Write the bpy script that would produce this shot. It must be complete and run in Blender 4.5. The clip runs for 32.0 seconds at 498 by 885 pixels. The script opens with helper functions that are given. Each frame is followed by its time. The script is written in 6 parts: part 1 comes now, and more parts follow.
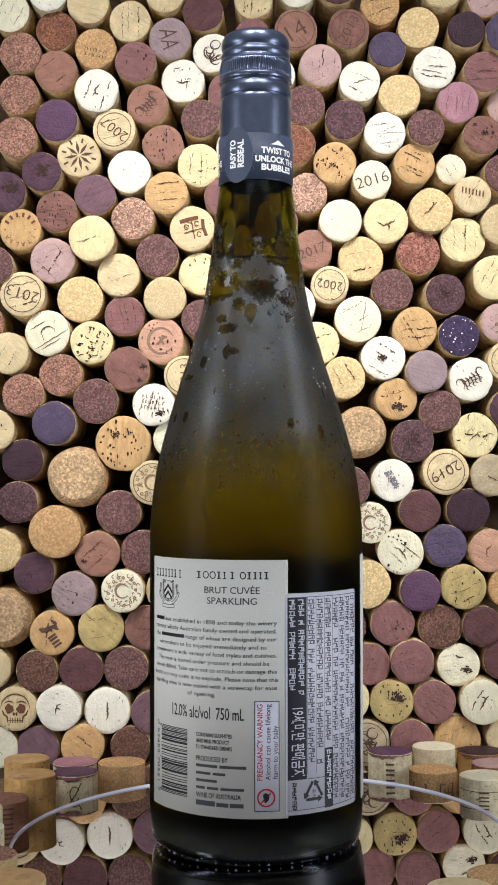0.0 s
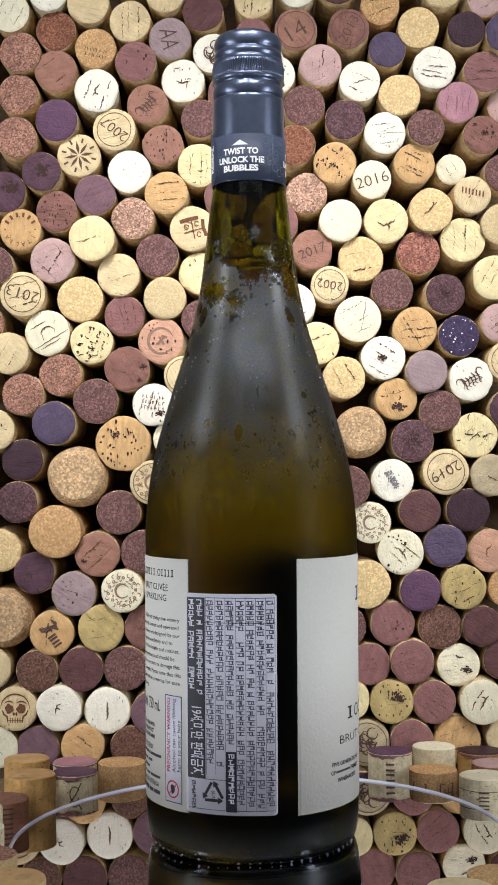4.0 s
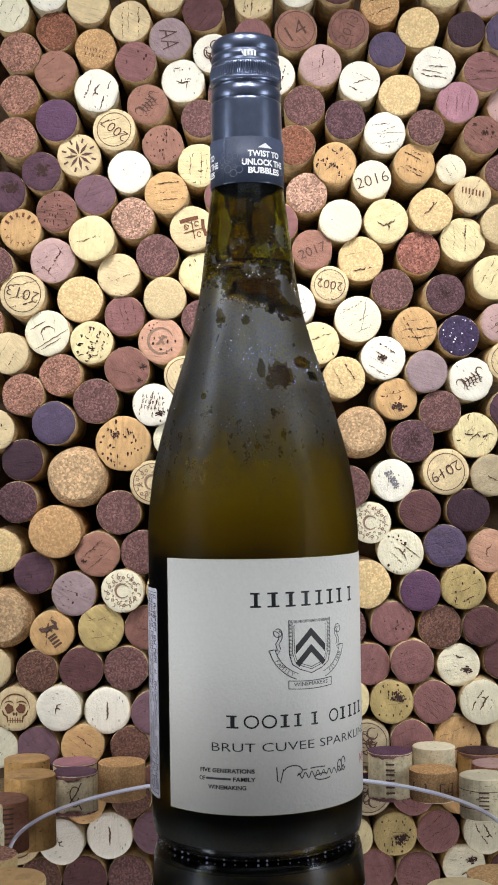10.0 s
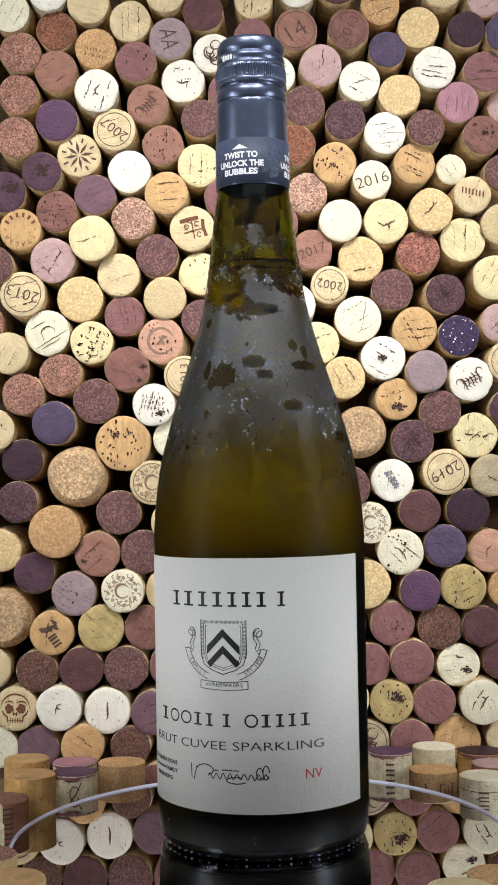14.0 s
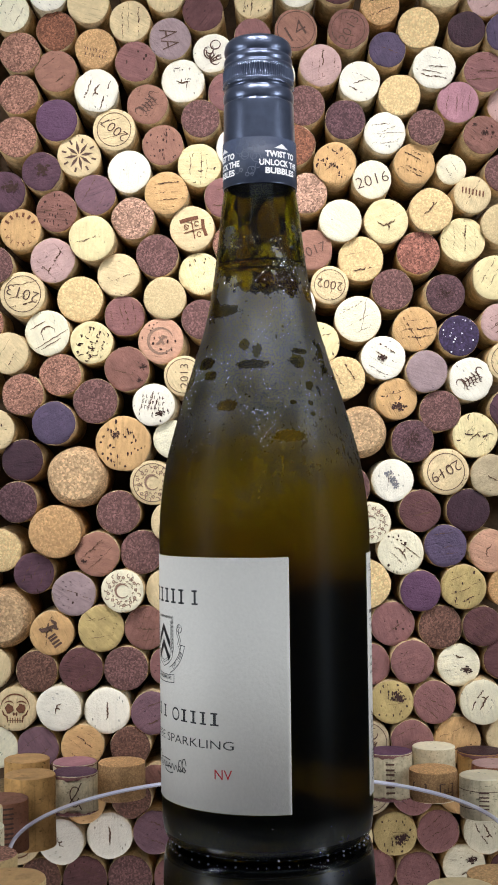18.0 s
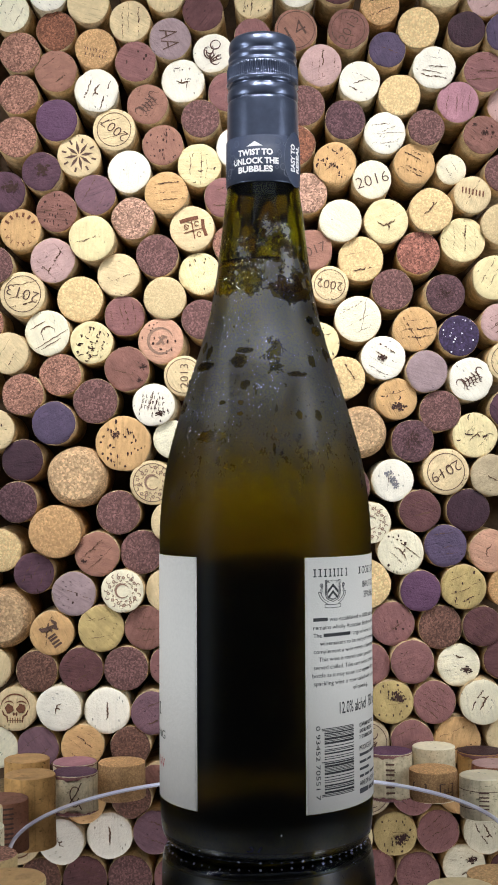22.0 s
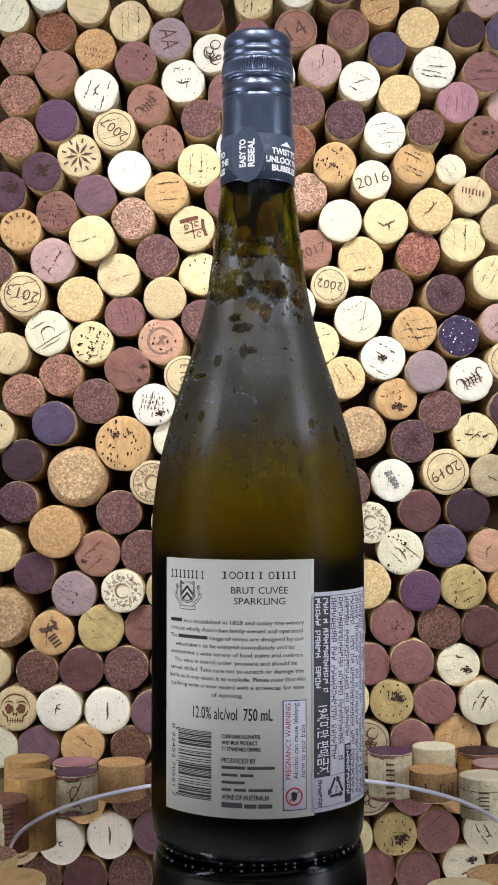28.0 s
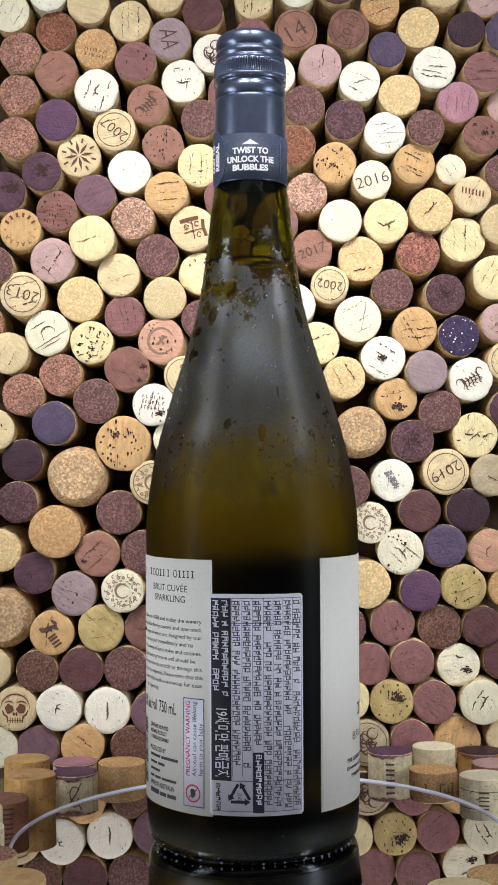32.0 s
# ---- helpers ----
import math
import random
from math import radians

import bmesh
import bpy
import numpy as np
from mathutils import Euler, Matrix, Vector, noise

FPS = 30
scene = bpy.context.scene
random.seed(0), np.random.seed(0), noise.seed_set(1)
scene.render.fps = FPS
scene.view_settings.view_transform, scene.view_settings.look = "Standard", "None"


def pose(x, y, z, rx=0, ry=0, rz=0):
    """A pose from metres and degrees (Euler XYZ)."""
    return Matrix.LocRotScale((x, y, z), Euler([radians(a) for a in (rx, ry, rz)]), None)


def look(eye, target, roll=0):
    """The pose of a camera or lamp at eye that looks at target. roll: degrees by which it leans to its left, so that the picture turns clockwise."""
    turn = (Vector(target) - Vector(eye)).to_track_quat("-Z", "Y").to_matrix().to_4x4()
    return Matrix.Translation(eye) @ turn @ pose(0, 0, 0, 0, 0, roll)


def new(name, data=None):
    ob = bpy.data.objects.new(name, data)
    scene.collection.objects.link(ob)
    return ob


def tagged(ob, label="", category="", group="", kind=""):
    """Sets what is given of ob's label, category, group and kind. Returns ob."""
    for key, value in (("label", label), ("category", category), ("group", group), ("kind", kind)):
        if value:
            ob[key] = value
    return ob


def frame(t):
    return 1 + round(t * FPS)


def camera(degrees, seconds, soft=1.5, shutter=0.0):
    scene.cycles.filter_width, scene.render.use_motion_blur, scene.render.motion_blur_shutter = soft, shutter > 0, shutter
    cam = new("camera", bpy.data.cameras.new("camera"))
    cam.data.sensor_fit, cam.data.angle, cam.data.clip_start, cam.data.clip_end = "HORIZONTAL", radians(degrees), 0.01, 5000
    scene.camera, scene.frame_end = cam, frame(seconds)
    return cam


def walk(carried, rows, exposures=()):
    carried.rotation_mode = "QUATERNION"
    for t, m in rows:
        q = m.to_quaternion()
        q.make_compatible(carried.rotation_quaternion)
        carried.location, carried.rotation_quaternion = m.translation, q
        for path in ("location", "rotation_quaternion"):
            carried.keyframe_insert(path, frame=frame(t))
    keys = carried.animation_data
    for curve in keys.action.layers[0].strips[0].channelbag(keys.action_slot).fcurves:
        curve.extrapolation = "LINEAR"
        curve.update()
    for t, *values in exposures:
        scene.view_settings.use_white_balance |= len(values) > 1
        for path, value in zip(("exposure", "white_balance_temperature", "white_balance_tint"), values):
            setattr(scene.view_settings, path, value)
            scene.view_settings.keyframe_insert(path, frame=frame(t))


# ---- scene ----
cam = camera(22.58, 32.0, soft=1.8)
EYE = pose(0.0, -0.5096, 0.1440, 91.684, 0.511, 0.386)
walk(cam, [(0.0, EYE), (32.0, EYE)], exposures=[(0.0, 0.0), (32.0, 0.0)])

# ---- light: a dim studio room, two upright softboxes, a pair of lamps over the cork wall ----
world = bpy.data.worlds.new("studio_world")
scene.world = world
world.use_nodes = True
world.node_tree.nodes["Background"].inputs[0].default_value = (0.80, 0.88, 1.0, 1)
world.node_tree.nodes["Background"].inputs[1].default_value = 0.10


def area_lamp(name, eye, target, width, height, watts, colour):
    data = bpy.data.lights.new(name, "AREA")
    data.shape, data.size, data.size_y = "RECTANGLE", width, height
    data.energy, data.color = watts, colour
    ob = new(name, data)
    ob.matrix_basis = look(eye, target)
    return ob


area_lamp("softbox_lamp", (-0.345, -0.180, 0.165), (0, 0.0, 0.09), 0.066, 0.39, 1.03, (0.91, 0.955, 1.0))
area_lamp("softbox_lamp", (0.345, -0.180, 0.165), (0, 0.0, 0.09), 0.060, 0.39, 1.08, (0.91, 0.955, 1.0))
# added broad, weak fill light, unseen over and behind the camera
area_lamp("fill_lamp", (0.1, -1.05, 1.50), (0, -0.1, 0.10), 2.2, 1.3, 6.4, (0.74, 0.86, 1.0))


def spot_lamp(name, eye, target, watts, cone, radius, colour):
    data = bpy.data.lights.new(name, "SPOT")
    data.energy, data.color, data.shadow_soft_size = watts, colour, radius
    data.spot_size, data.spot_blend = radians(cone), 1.0
    ob = new(name, data)
    ob.matrix_basis = look(eye, target)
    return ob


for side in (-1, 1):
    spot_lamp("wall_lamp", (side * 0.13, -0.25, 0.70), (side * 0.068, 0.112, 0.222), 16.6, 33.5, 0.06, (1.0, 0.985, 0.99))


# ---- materials ----
def srgb(r, g, b):
    return tuple(((c / 255 + 0.055) / 1.055) ** 2.4 if c > 10 else c / 3294.6 for c in (r, g, b)) + (1.0,)


class Nodes:
    """A small wrapper to write node trees in few lines."""

    def __init__(self, name):
        self.mat = bpy.data.materials.new(name)
        self.mat.use_nodes = True
        self.tree = self.mat.node_tree
        self.bsdf = self.tree.nodes["Principled BSDF"]
        self.out = self.tree.nodes["Material Output"]

    def add(self, kind, sets=(), **links):
        n = self.tree.nodes.new(kind)
        for key, value in dict(sets).items():
            n.inputs[key].default_value = value
        for key, value in links.items():
            self.tree.links.new(value, n.inputs[key.replace("_", " ")])
        return n

    def link(self, a, b):
        self.tree.links.new(a, b)

    def ramp(self, fac, stops):
        n = self.tree.nodes.new("ShaderNodeValToRGB")
        while len(n.color_ramp.elements) < len(stops):
            n.color_ramp.elements.new(0.5)
        for e, (p, c) in zip(n.color_ramp.elements, stops):
            e.position, e.color = p, c if len(c) == 4 else (*c, 1)
        self.link(fac, n.inputs[0])
        return n.outputs[0]

    def mix(self, fac, a, b, blend="MIX"):
        n = self.tree.nodes.new("ShaderNodeMix")
        n.data_type, n.blend_type = "RGBA", blend
        for sock, v in ((n.inputs[0], fac), (n.inputs[6], a), (n.inputs[7], b)):
            if isinstance(v, (float, int, tuple)):
                sock.default_value = v
            else:
                self.link(v, sock)
        return n.outputs[2]

    def math(self, op, a, b=0.0):
        n = self.tree.nodes.new("ShaderNodeMath")
        n.operation = op
        for sock, v in ((n.inputs[0], a), (n.inputs[1], b)):
            if isinstance(v, (float, int)):
                sock.default_value = v
            else:
                self.link(v, sock)
        return n.outputs[0]

    def coords(self, shift=True, scale=(1, 1, 1)):
        tc = self.tree.nodes.new("ShaderNodeTexCoord")
        m = self.tree.nodes.new("ShaderNodeMapping")
        m.inputs["Scale"].default_value = scale
        self.link(tc.outputs["Object"], m.inputs["Vector"])
        if shift:
            info = self.tree.nodes.new("ShaderNodeObjectInfo")
            k = self.math("MULTIPLY", info.outputs["Random"], 37.0)
            self.link(k, m.inputs["Location"])
        return m.outputs[0]

    def noise(self, vec, scale, detail=4.0, rough=0.55):
        n = self.tree.nodes.new("ShaderNodeTexNoise")
        n.inputs["Scale"].default_value, n.inputs["Detail"].default_value = scale, detail
        n.inputs["Roughness"].default_value = rough
        self.link(vec, n.inputs["Vector"])
        return n.outputs[0]

    def bump(self, height, strength, distance):
        n = self.tree.nodes.new("ShaderNodeBump")
        n.inputs["Strength"].default_value, n.inputs["Distance"].default_value = strength, distance
        self.link(height, n.inputs["Height"])
        self.link(n.outputs[0], self.bsdf.inputs["Normal"])

    def setup(self, colour=None, rough=0.5, metal=0.0, spec=0.5):
        b = self.bsdf
        if colour is not None:
            if isinstance(colour, tuple):
                b.inputs["Base Color"].default_value = colour
            else:
                self.link(colour, b.inputs["Base Color"])
        b.inputs["Roughness"].default_value, b.inputs["Metallic"].default_value = rough, metal
        b.inputs["Specular IOR Level"].default_value = spec
        return self.mat


def scaled(c, k):
    return (min(1, c[0] * k), min(1, c[1] * k), min(1, c[2] * k), 1.0)


def natural_cork(name, rgb, contrast=0.25, gloss=0.75):
    """Cut natural cork: soft blotches, growth bands across the face, fine dark seams and small pores."""
    n = Nodes(name)
    v = n.coords()
    c = srgb(*rgb)
    base = n.ramp(n.noise(v, 150, 5), [(0.3, scaled(c, 1 - contrast)), (0.7, scaled(c, 1 + contrast * 0.45))])
    base = n.mix(n.ramp(n.noise(v, 620, 5, 0.7), [(0.30, (0.6, 0.6, 0.6)), (0.55, (0, 0, 0))]), base, scaled(c, 1 - 1.2 * contrast))
    bands = n.noise(n.coords(scale=(0.28, 0.15, 2.0)), 300, 5, 0.62)
    base = n.mix(n.ramp(bands, [(0.48, (0, 0, 0)), (0.66, (0.55, 0.55, 0.55))]), base, scaled(c, 1 - 1.5 * contrast))
    seam = n.noise(n.coords(scale=(0.36, 0.2, 4.5)), 300, 3)
    near = n.ramp(n.noise(v, 95, 2), [(0.44, (0, 0, 0)), (0.58, (1, 1, 1))])
    base = n.mix(n.math("MULTIPLY", near, n.ramp(seam, [(0.59, (0, 0, 0)), (0.66, (0.8, 0.8, 0.8))])), base, scaled(c, 1 - 2.1 * contrast))
    vor = n.add("ShaderNodeTexVoronoi", {"Scale": 430.0}, Vector=n.coords(scale=(0.6, 1, 1.3)))
    gate = n.math("MULTIPLY", n.ramp(vor.outputs["Distance"], [(0.10, (1, 1, 1)), (0.22, (0, 0, 0))]),
                  n.ramp(n.noise(v, 210, 2), [(0.50, (0, 0, 0)), (0.60, (1, 1, 1))]))
    base = n.mix(gate, base, scaled(c, 0.36))
    n.bump(n.math("SUBTRACT", n.math("ADD", n.noise(v, 700, 5, 0.65), n.math("MULTIPLY", bands, -0.8)), gate), 0.55, 0.0008)
    return n.setup(base, gloss, 0, 0.25)


def granular_cork(name, rgb, spread=0.45, cell=900.0, fleck=0.5):
    """Pressed cork granules, each grain with its own tone, some pale flecks and dark bits."""
    n = Nodes(name)
    v = n.coords()
    c = srgb(*rgb)
    warp = n.add("ShaderNodeTexNoise", {"Scale": 1300.0, "Detail": 2.0}, Vector=v)
    bend = n.add("ShaderNodeVectorMath", {1: (0.0010, 0.0010, 0.0010)})
    bend.operation = "MULTIPLY"
    n.link(warp.outputs["Color"], bend.inputs[0])
    both = n.add("ShaderNodeVectorMath")
    n.link(v, both.inputs[0])
    n.link(bend.outputs[0], both.inputs[1])
    vor = n.add("ShaderNodeTexVoronoi", {"Scale": cell * 0.88, "Randomness": 1.0}, Vector=both.outputs[0])
    bw = n.add("ShaderNodeRGBToBW", Color=vor.outputs["Color"])
    base = n.ramp(bw.outputs[0], [(0.16, scaled(c, 1 - spread * 0.95)), (0.38, scaled(c, 0.84)), (0.60, scaled(c, 1.06)), (0.84, scaled(c, 1 + spread * 1.4))])
    joint = n.tree.nodes.new("ShaderNodeTexVoronoi")
    joint.feature = "DISTANCE_TO_EDGE"
    joint.inputs["Scale"].default_value = cell * 0.88
    n.link(both.outputs[0], joint.inputs["Vector"])
    base = n.mix(n.ramp(joint.outputs["Distance"], [(0.02, (0.4, 0.4, 0.4)), (0.12, (0, 0, 0))]), base, scaled(c, 1 - spread))
    small = n.add("ShaderNodeTexVoronoi", {"Scale": cell * 1.05, "Randomness": 1.0}, Vector=both.outputs[0])
    pick = n.add("ShaderNodeSeparateColor", Color=small.outputs["Color"])
    base = n.mix(n.ramp(pick.outputs[0], [(0.78, (0, 0, 0)), (0.83, (fleck, fleck, fleck))]), base, scaled(c, 2.05))
    base = n.mix(n.ramp(pick.outputs[1], [(0.82, (0, 0, 0)), (0.86, (0.32, 0.32, 0.32))]), base, scaled(c, 1 - 1.4 * spread if spread < 0.5 else 0.3))
    base = n.mix(n.ramp(n.noise(v, 110, 3), [(0.35, (0.35, 0.35, 0.35)), (0.65, (0, 0, 0))]), base, scaled(c, 1 - spread))
    n.bump(joint.outputs["Distance"], 0.25, 0.0006)
    return n.setup(base, 0.8, 0, 0.25)


FACES = {
    "white": natural_cork("cork_white", (240, 233, 216), 0.10),
    "ivory": natural_cork("cork_ivory", (238, 229, 200), 0.14),
    "cream": natural_cork("cork_cream", (228, 204, 160), 0.2),
    "yellow": natural_cork("cork_yellow", (236, 218, 168), 0.18),
    "apricot": natural_cork("cork_apricot", (212, 170, 118), 0.22),
    "umber": granular_cork("cork_umber", (108, 77, 66), 0.5, 1400, 0.55),
    "olive": natural_cork("cork_olive", (196, 172, 116), 0.25),
    "putty": natural_cork("cork_putty", (190, 172, 140), 0.22),
    "pink": natural_cork("cork_pink", (196, 162, 157), 0.15),
    "pinkbeige": natural_cork("cork_pinkbeige", (208, 160, 134), 0.2),
    "rose": natural_cork("cork_rose", (142, 99, 97), 0.22),
    "rosewood": natural_cork("cork_rosewood", (140, 98, 88), 0.28),
    "clay": natural_cork("cork_clay", (158, 114, 98), 0.2),
    "maroon": natural_cork("cork_maroon", (104, 69, 70), 0.28),
    "grey": natural_cork("cork_grey", (160, 138, 140), 0.18),
    "lilac": natural_cork("cork_lilac", (124, 93, 102), 0.22),
    "lilacpink": natural_cork("cork_lilacpink", (176, 128, 138), 0.2),
    "violet": natural_cork("cork_violet", (98, 67, 92), 0.2, 0.6),
    "indigo": natural_cork("cork_indigo", (88, 74, 98), 0.25, 0.6),
    "plum": natural_cork("cork_plum", (92, 64, 76), 0.3),
    "dark": natural_cork("cork_dark", (66, 42, 52), 0.3, 0.55),
    "night": granular_cork("cork_night", (62, 50, 76), 0.35, 980, 0.4),
    "mauve": granular_cork("cork_mauve", (108, 77, 74), 0.45, 1400, 0.75),
    "plumgrain": granular_cork("cork_plumgrain", (90, 64, 68), 0.45, 1340, 0.6),
    "brown": granular_cork("cork_brown", (152, 110, 94), 0.6, 1460, 0.6),
    "rust": granular_cork("cork_rust", (132, 86, 66), 0.5, 1400, 0.5),
    "rustred": granular_cork("cork_rustred", (152, 100, 86), 0.6, 1340, 0.5),
    "pebble": granular_cork("cork_pebble", (176, 138, 118), 0.6, 1220, 0.7),
    "wheat": granular_cork("cork_wheat", (220, 188, 138), 0.2, 1340, 0.3),
    "sand": granular_cork("cork_sand", (204, 180, 138), 0.12, 1830, 0.2),
    "tancork": granular_cork("cork_tan", (196, 154, 108), 0.27, 1460, 0.3),
    "champagne": granular_cork("cork_champagne", (194, 160, 122), 0.42, 1500, 0.35),
}


def cork_side(name, rgb, dots=True, upright=False):
    n = Nodes(name)
    c = srgb(*rgb)
    v = n.coords()
    base = n.ramp(n.noise(v, 170, 6, 0.65), [(0.34, scaled(c, 0.74 if upright else 0.55)), (0.66, scaled(c, 1.15))])
    base = n.mix(n.ramp(n.noise(v, 800, 3), [(0.56, (0, 0, 0)), (0.68, (0.6, 0.6, 0.6))]), base, scaled(c, 0.45))
    base = n.mix(n.ramp(n.noise(n.coords(scale=(9, 9, 0.4) if upright else (9, 0.4, 9)), 60, 3), [(0.54, (0, 0, 0)), (0.70, (0.55, 0.55, 0.55))]), base, scaled(c, 0.55))
    if dots:
        pore = n.noise(n.coords(scale=(1, 1, 2.6) if upright else (1, 2.6, 2.6)), 260, 2)
        base = n.mix(n.ramp(pore, [(0.66, (0, 0, 0)), (0.72, (0.85, 0.85, 0.85))]), base, scaled(c, 0.22))
    n.bump(n.noise(v, 500, 4), 0.3, 0.0006)
    return n.setup(base, 0.8, 0, 0.2)


SIDE = cork_side("cork_side", (216, 190, 148))
SIDE_PALE = cork_side("cork_side_pale", (222, 209, 180))
SIDE_GOLD = cork_side("cork_side_gold", (196, 152, 94), upright=True)
SIDE_CREAM = cork_side("cork_side_cream", (212, 198, 166), upright=True)
SIDE_BUFF = cork_side("cork_side_buff", (204, 174, 124), upright=True)
SIDE_TAN = granular_cork("cork_side_tan", (172, 136, 96), 0.25, 1800, 0.25)
SIDE_RED = cork_side("cork_side_red", (156, 106, 82), upright=True)
SIDES = {"white": SIDE_PALE, "champagne": SIDE_TAN, "tancork": SIDE_TAN}


def plain(name, colour, rough=0.6, metal=0.0, spec=0.4, grain=0.0, scale=900.0, relief=0.25):
    n = Nodes(name)
    if grain:
        v = n.coords(shift=False)
        k = n.noise(v, scale, 4)
        col = n.ramp(k, [(0.3, scaled(colour, 1 - grain)), (0.7, scaled(colour, 1 + grain))])
        n.bump(k, relief, 0.0003)
        return n.setup(col, rough, metal, spec)
    return n.setup(colour, rough, metal, spec)


STAIN = plain("dark_fissure", srgb(64, 43, 38), 0.9, grain=0.3)
CRACK = plain("fine_fissure", srgb(94, 68, 51), 0.9, grain=0.3)
CORK_INK = plain("cork_stamp_ink", srgb(92, 68, 58), 0.8, grain=0.35, scale=1600)
CORK_INK_FAINT = plain("cork_stamp_faded", srgb(142, 112, 95), 0.8, grain=0.3, scale=1600)
CORK_INK_GREY = plain("cork_stamp_grey", srgb(132, 130, 136), 0.8, grain=0.3, scale=1600)
CORK_INK_RED = plain("cork_stamp_brown", srgb(112, 70, 48), 0.8, grain=0.35, scale=1600)
SPECK = plain("white_crystal", srgb(240, 238, 250), 0.25, spec=0.8)
PAPER = plain("label_paper", srgb(222, 219, 213), 0.62, grain=0.03, scale=800, relief=0.65)
PAPER_BACK = plain("back_label_paper", srgb(219, 216, 210), 0.6, grain=0.02, scale=1400)
STICKER = plain("sticker_paper", srgb(214, 212, 226), 0.45, grain=0.02)
INK = plain("black_ink", srgb(30, 30, 34), 0.55)
INK_SOFT = plain("grey_ink", srgb(62, 62, 66), 0.6)
INK_RED = plain("red_ink", srgb(176, 34, 44), 0.55)
INK_GREY = plain("sticker_grey", srgb(82, 78, 92), 0.5)
INK_NAVY = plain("sticker_black", srgb(34, 32, 44), 0.5)
BAND = plain("band_foil", srgb(58, 67, 89), 0.55, spec=0.5, grain=0.12, scale=600)
BAND_LINE = plain("band_bubble_print", srgb(96, 103, 120), 0.4)
BAND_WHITE = plain("band_white_print", srgb(238, 238, 240), 0.5)
CAP = plain("cap_lacquer", srgb(100, 109, 132), 0.30, metal=0.75, spec=0.5, grain=0.10, scale=260)
# pale blue stands in for light caught in the plate's edge
EDGE = plain("edge_glow_tint", srgb(226, 231, 255), 0.2, spec=0.8)
# pale colour puts the glass studs' glint into the material
STUD = plain("glint_studs", srgb(168, 174, 196), 0.3, spec=0.7)
MIRROR = plain("silvering", (0.49, 0.475, 0.485, 1), 0.015, metal=1.0)
BLACK_CLOTH = plain("dark_board", srgb(96, 76, 58), 0.9, grain=0.3, scale=300)
PAINT = plain("studio_paint", srgb(104, 104, 108), 0.85, grain=0.05, scale=12)
TABLE = plain("table_laminate", srgb(74, 64, 56), 0.5, grain=0.2, scale=40)
PEDESTAL = plain("pedestal_plastic", srgb(24, 24, 26), 0.4)


def refractive(name, colour, ior):
    """A clear body that bends light and gives no gloss of its own."""
    n = Nodes(name)
    body = n.add("ShaderNodeBsdfRefraction", {"Color": colour, "IOR": ior, "Roughness": 0.0})
    n.link(body.outputs[0], n.out.inputs["Surface"])
    return n.mat


# the bottle's outline
def smooth_profile(points, steps=6):
    """A Catmull-Rom curve through (radius, height) pairs."""
    out = []
    for i in range(len(points) - 1):
        p = [points[max(i - 1, 0)], points[i], points[i + 1], points[min(i + 2, len(points) - 1)]]
        for s in range(steps):
            t = s / steps
            out.append(tuple(0.5 * (2 * p[1][k] + (p[2][k] - p[0][k]) * t + (2 * p[0][k] - 5 * p[1][k] + 4 * p[2][k] - p[3][k]) * t * t
                                    + (3 * p[1][k] - p[0][k] - 3 * p[2][k] + p[3][k]) * t ** 3) for k in (0, 1)))
    return out + [points[-1]]


R_LABEL = 0.04306
BODY = smooth_profile([(0.0385, 0.0), (0.0409, 0.0016), (0.0421, 0.0052), (0.0427, 0.0130), (0.0428, 0.030), (0.0428, 0.070), (0.0428, 0.112),
                       (0.0428, 0.124), (0.0416, 0.138), (0.0393, 0.152), (0.0356, 0.166), (0.0314, 0.180), (0.0268, 0.1942), (0.0227, 0.2084),
                       (0.0199, 0.2225), (0.0180, 0.2367), (0.0162, 0.2520), (0.01475, 0.2628), (0.0141, 0.2660), (0.0128, 0.2720), (0.0128, 0.3180)], 5)


def radius_at(z):
    for (r0, z0), (r1, z1) in zip(BODY, BODY[1:]):
        if z0 <= z <= z1 and z1 > z0:
            return r0 + (r1 - r0) * (z - z0) / (z1 - z0), (r1 - r0) / (z1 - z0)
    return BODY[0]


# where drops ran together and wiped the mist away: bearing, height, half width, height over width
WIPED_FRONT = ((59, 0.1842, 0.0057, 0.96), (50, 0.1816, 0.0019, 2.0), (83, 0.1895, 0.0050, 0.54), (91, 0.1845, 0.0037, 0.56), (55, 0.1610, 0.0013, 1.2), (90, 0.2107, 0.0086, 0.30),
               (130, 0.1937, 0.0020, 1.6), (32, 0.2064, 0.0019, 1.0), (1, 0.1764, 0.0014, 1.0), (40, 0.2183, 0.0092, 0.60), (44, 0.1867, 0.0017, 3.4), (119, 0.1962, 0.0022, 1.1))
WIPED_SIDE = ((126, 0.1882, 0.0070, 0.29), (110, 0.1720, 0.0050, 0.48), (163, 0.1895, 0.0034, 0.9), (170, 0.1798, 0.0019, 1.0), (167, 0.1936, 0.0038, 0.33), (168, 0.1729, 0.0013, 0.8),
              (155, 0.1730, 0.0015, 0.6), (150, 0.1599, 0.0070, 0.35), (168, 0.1685, 0.0013, 0.7), (189, 0.1549, 0.0007, 8.0), (206, 0.1678, 0.0013, 1.7))
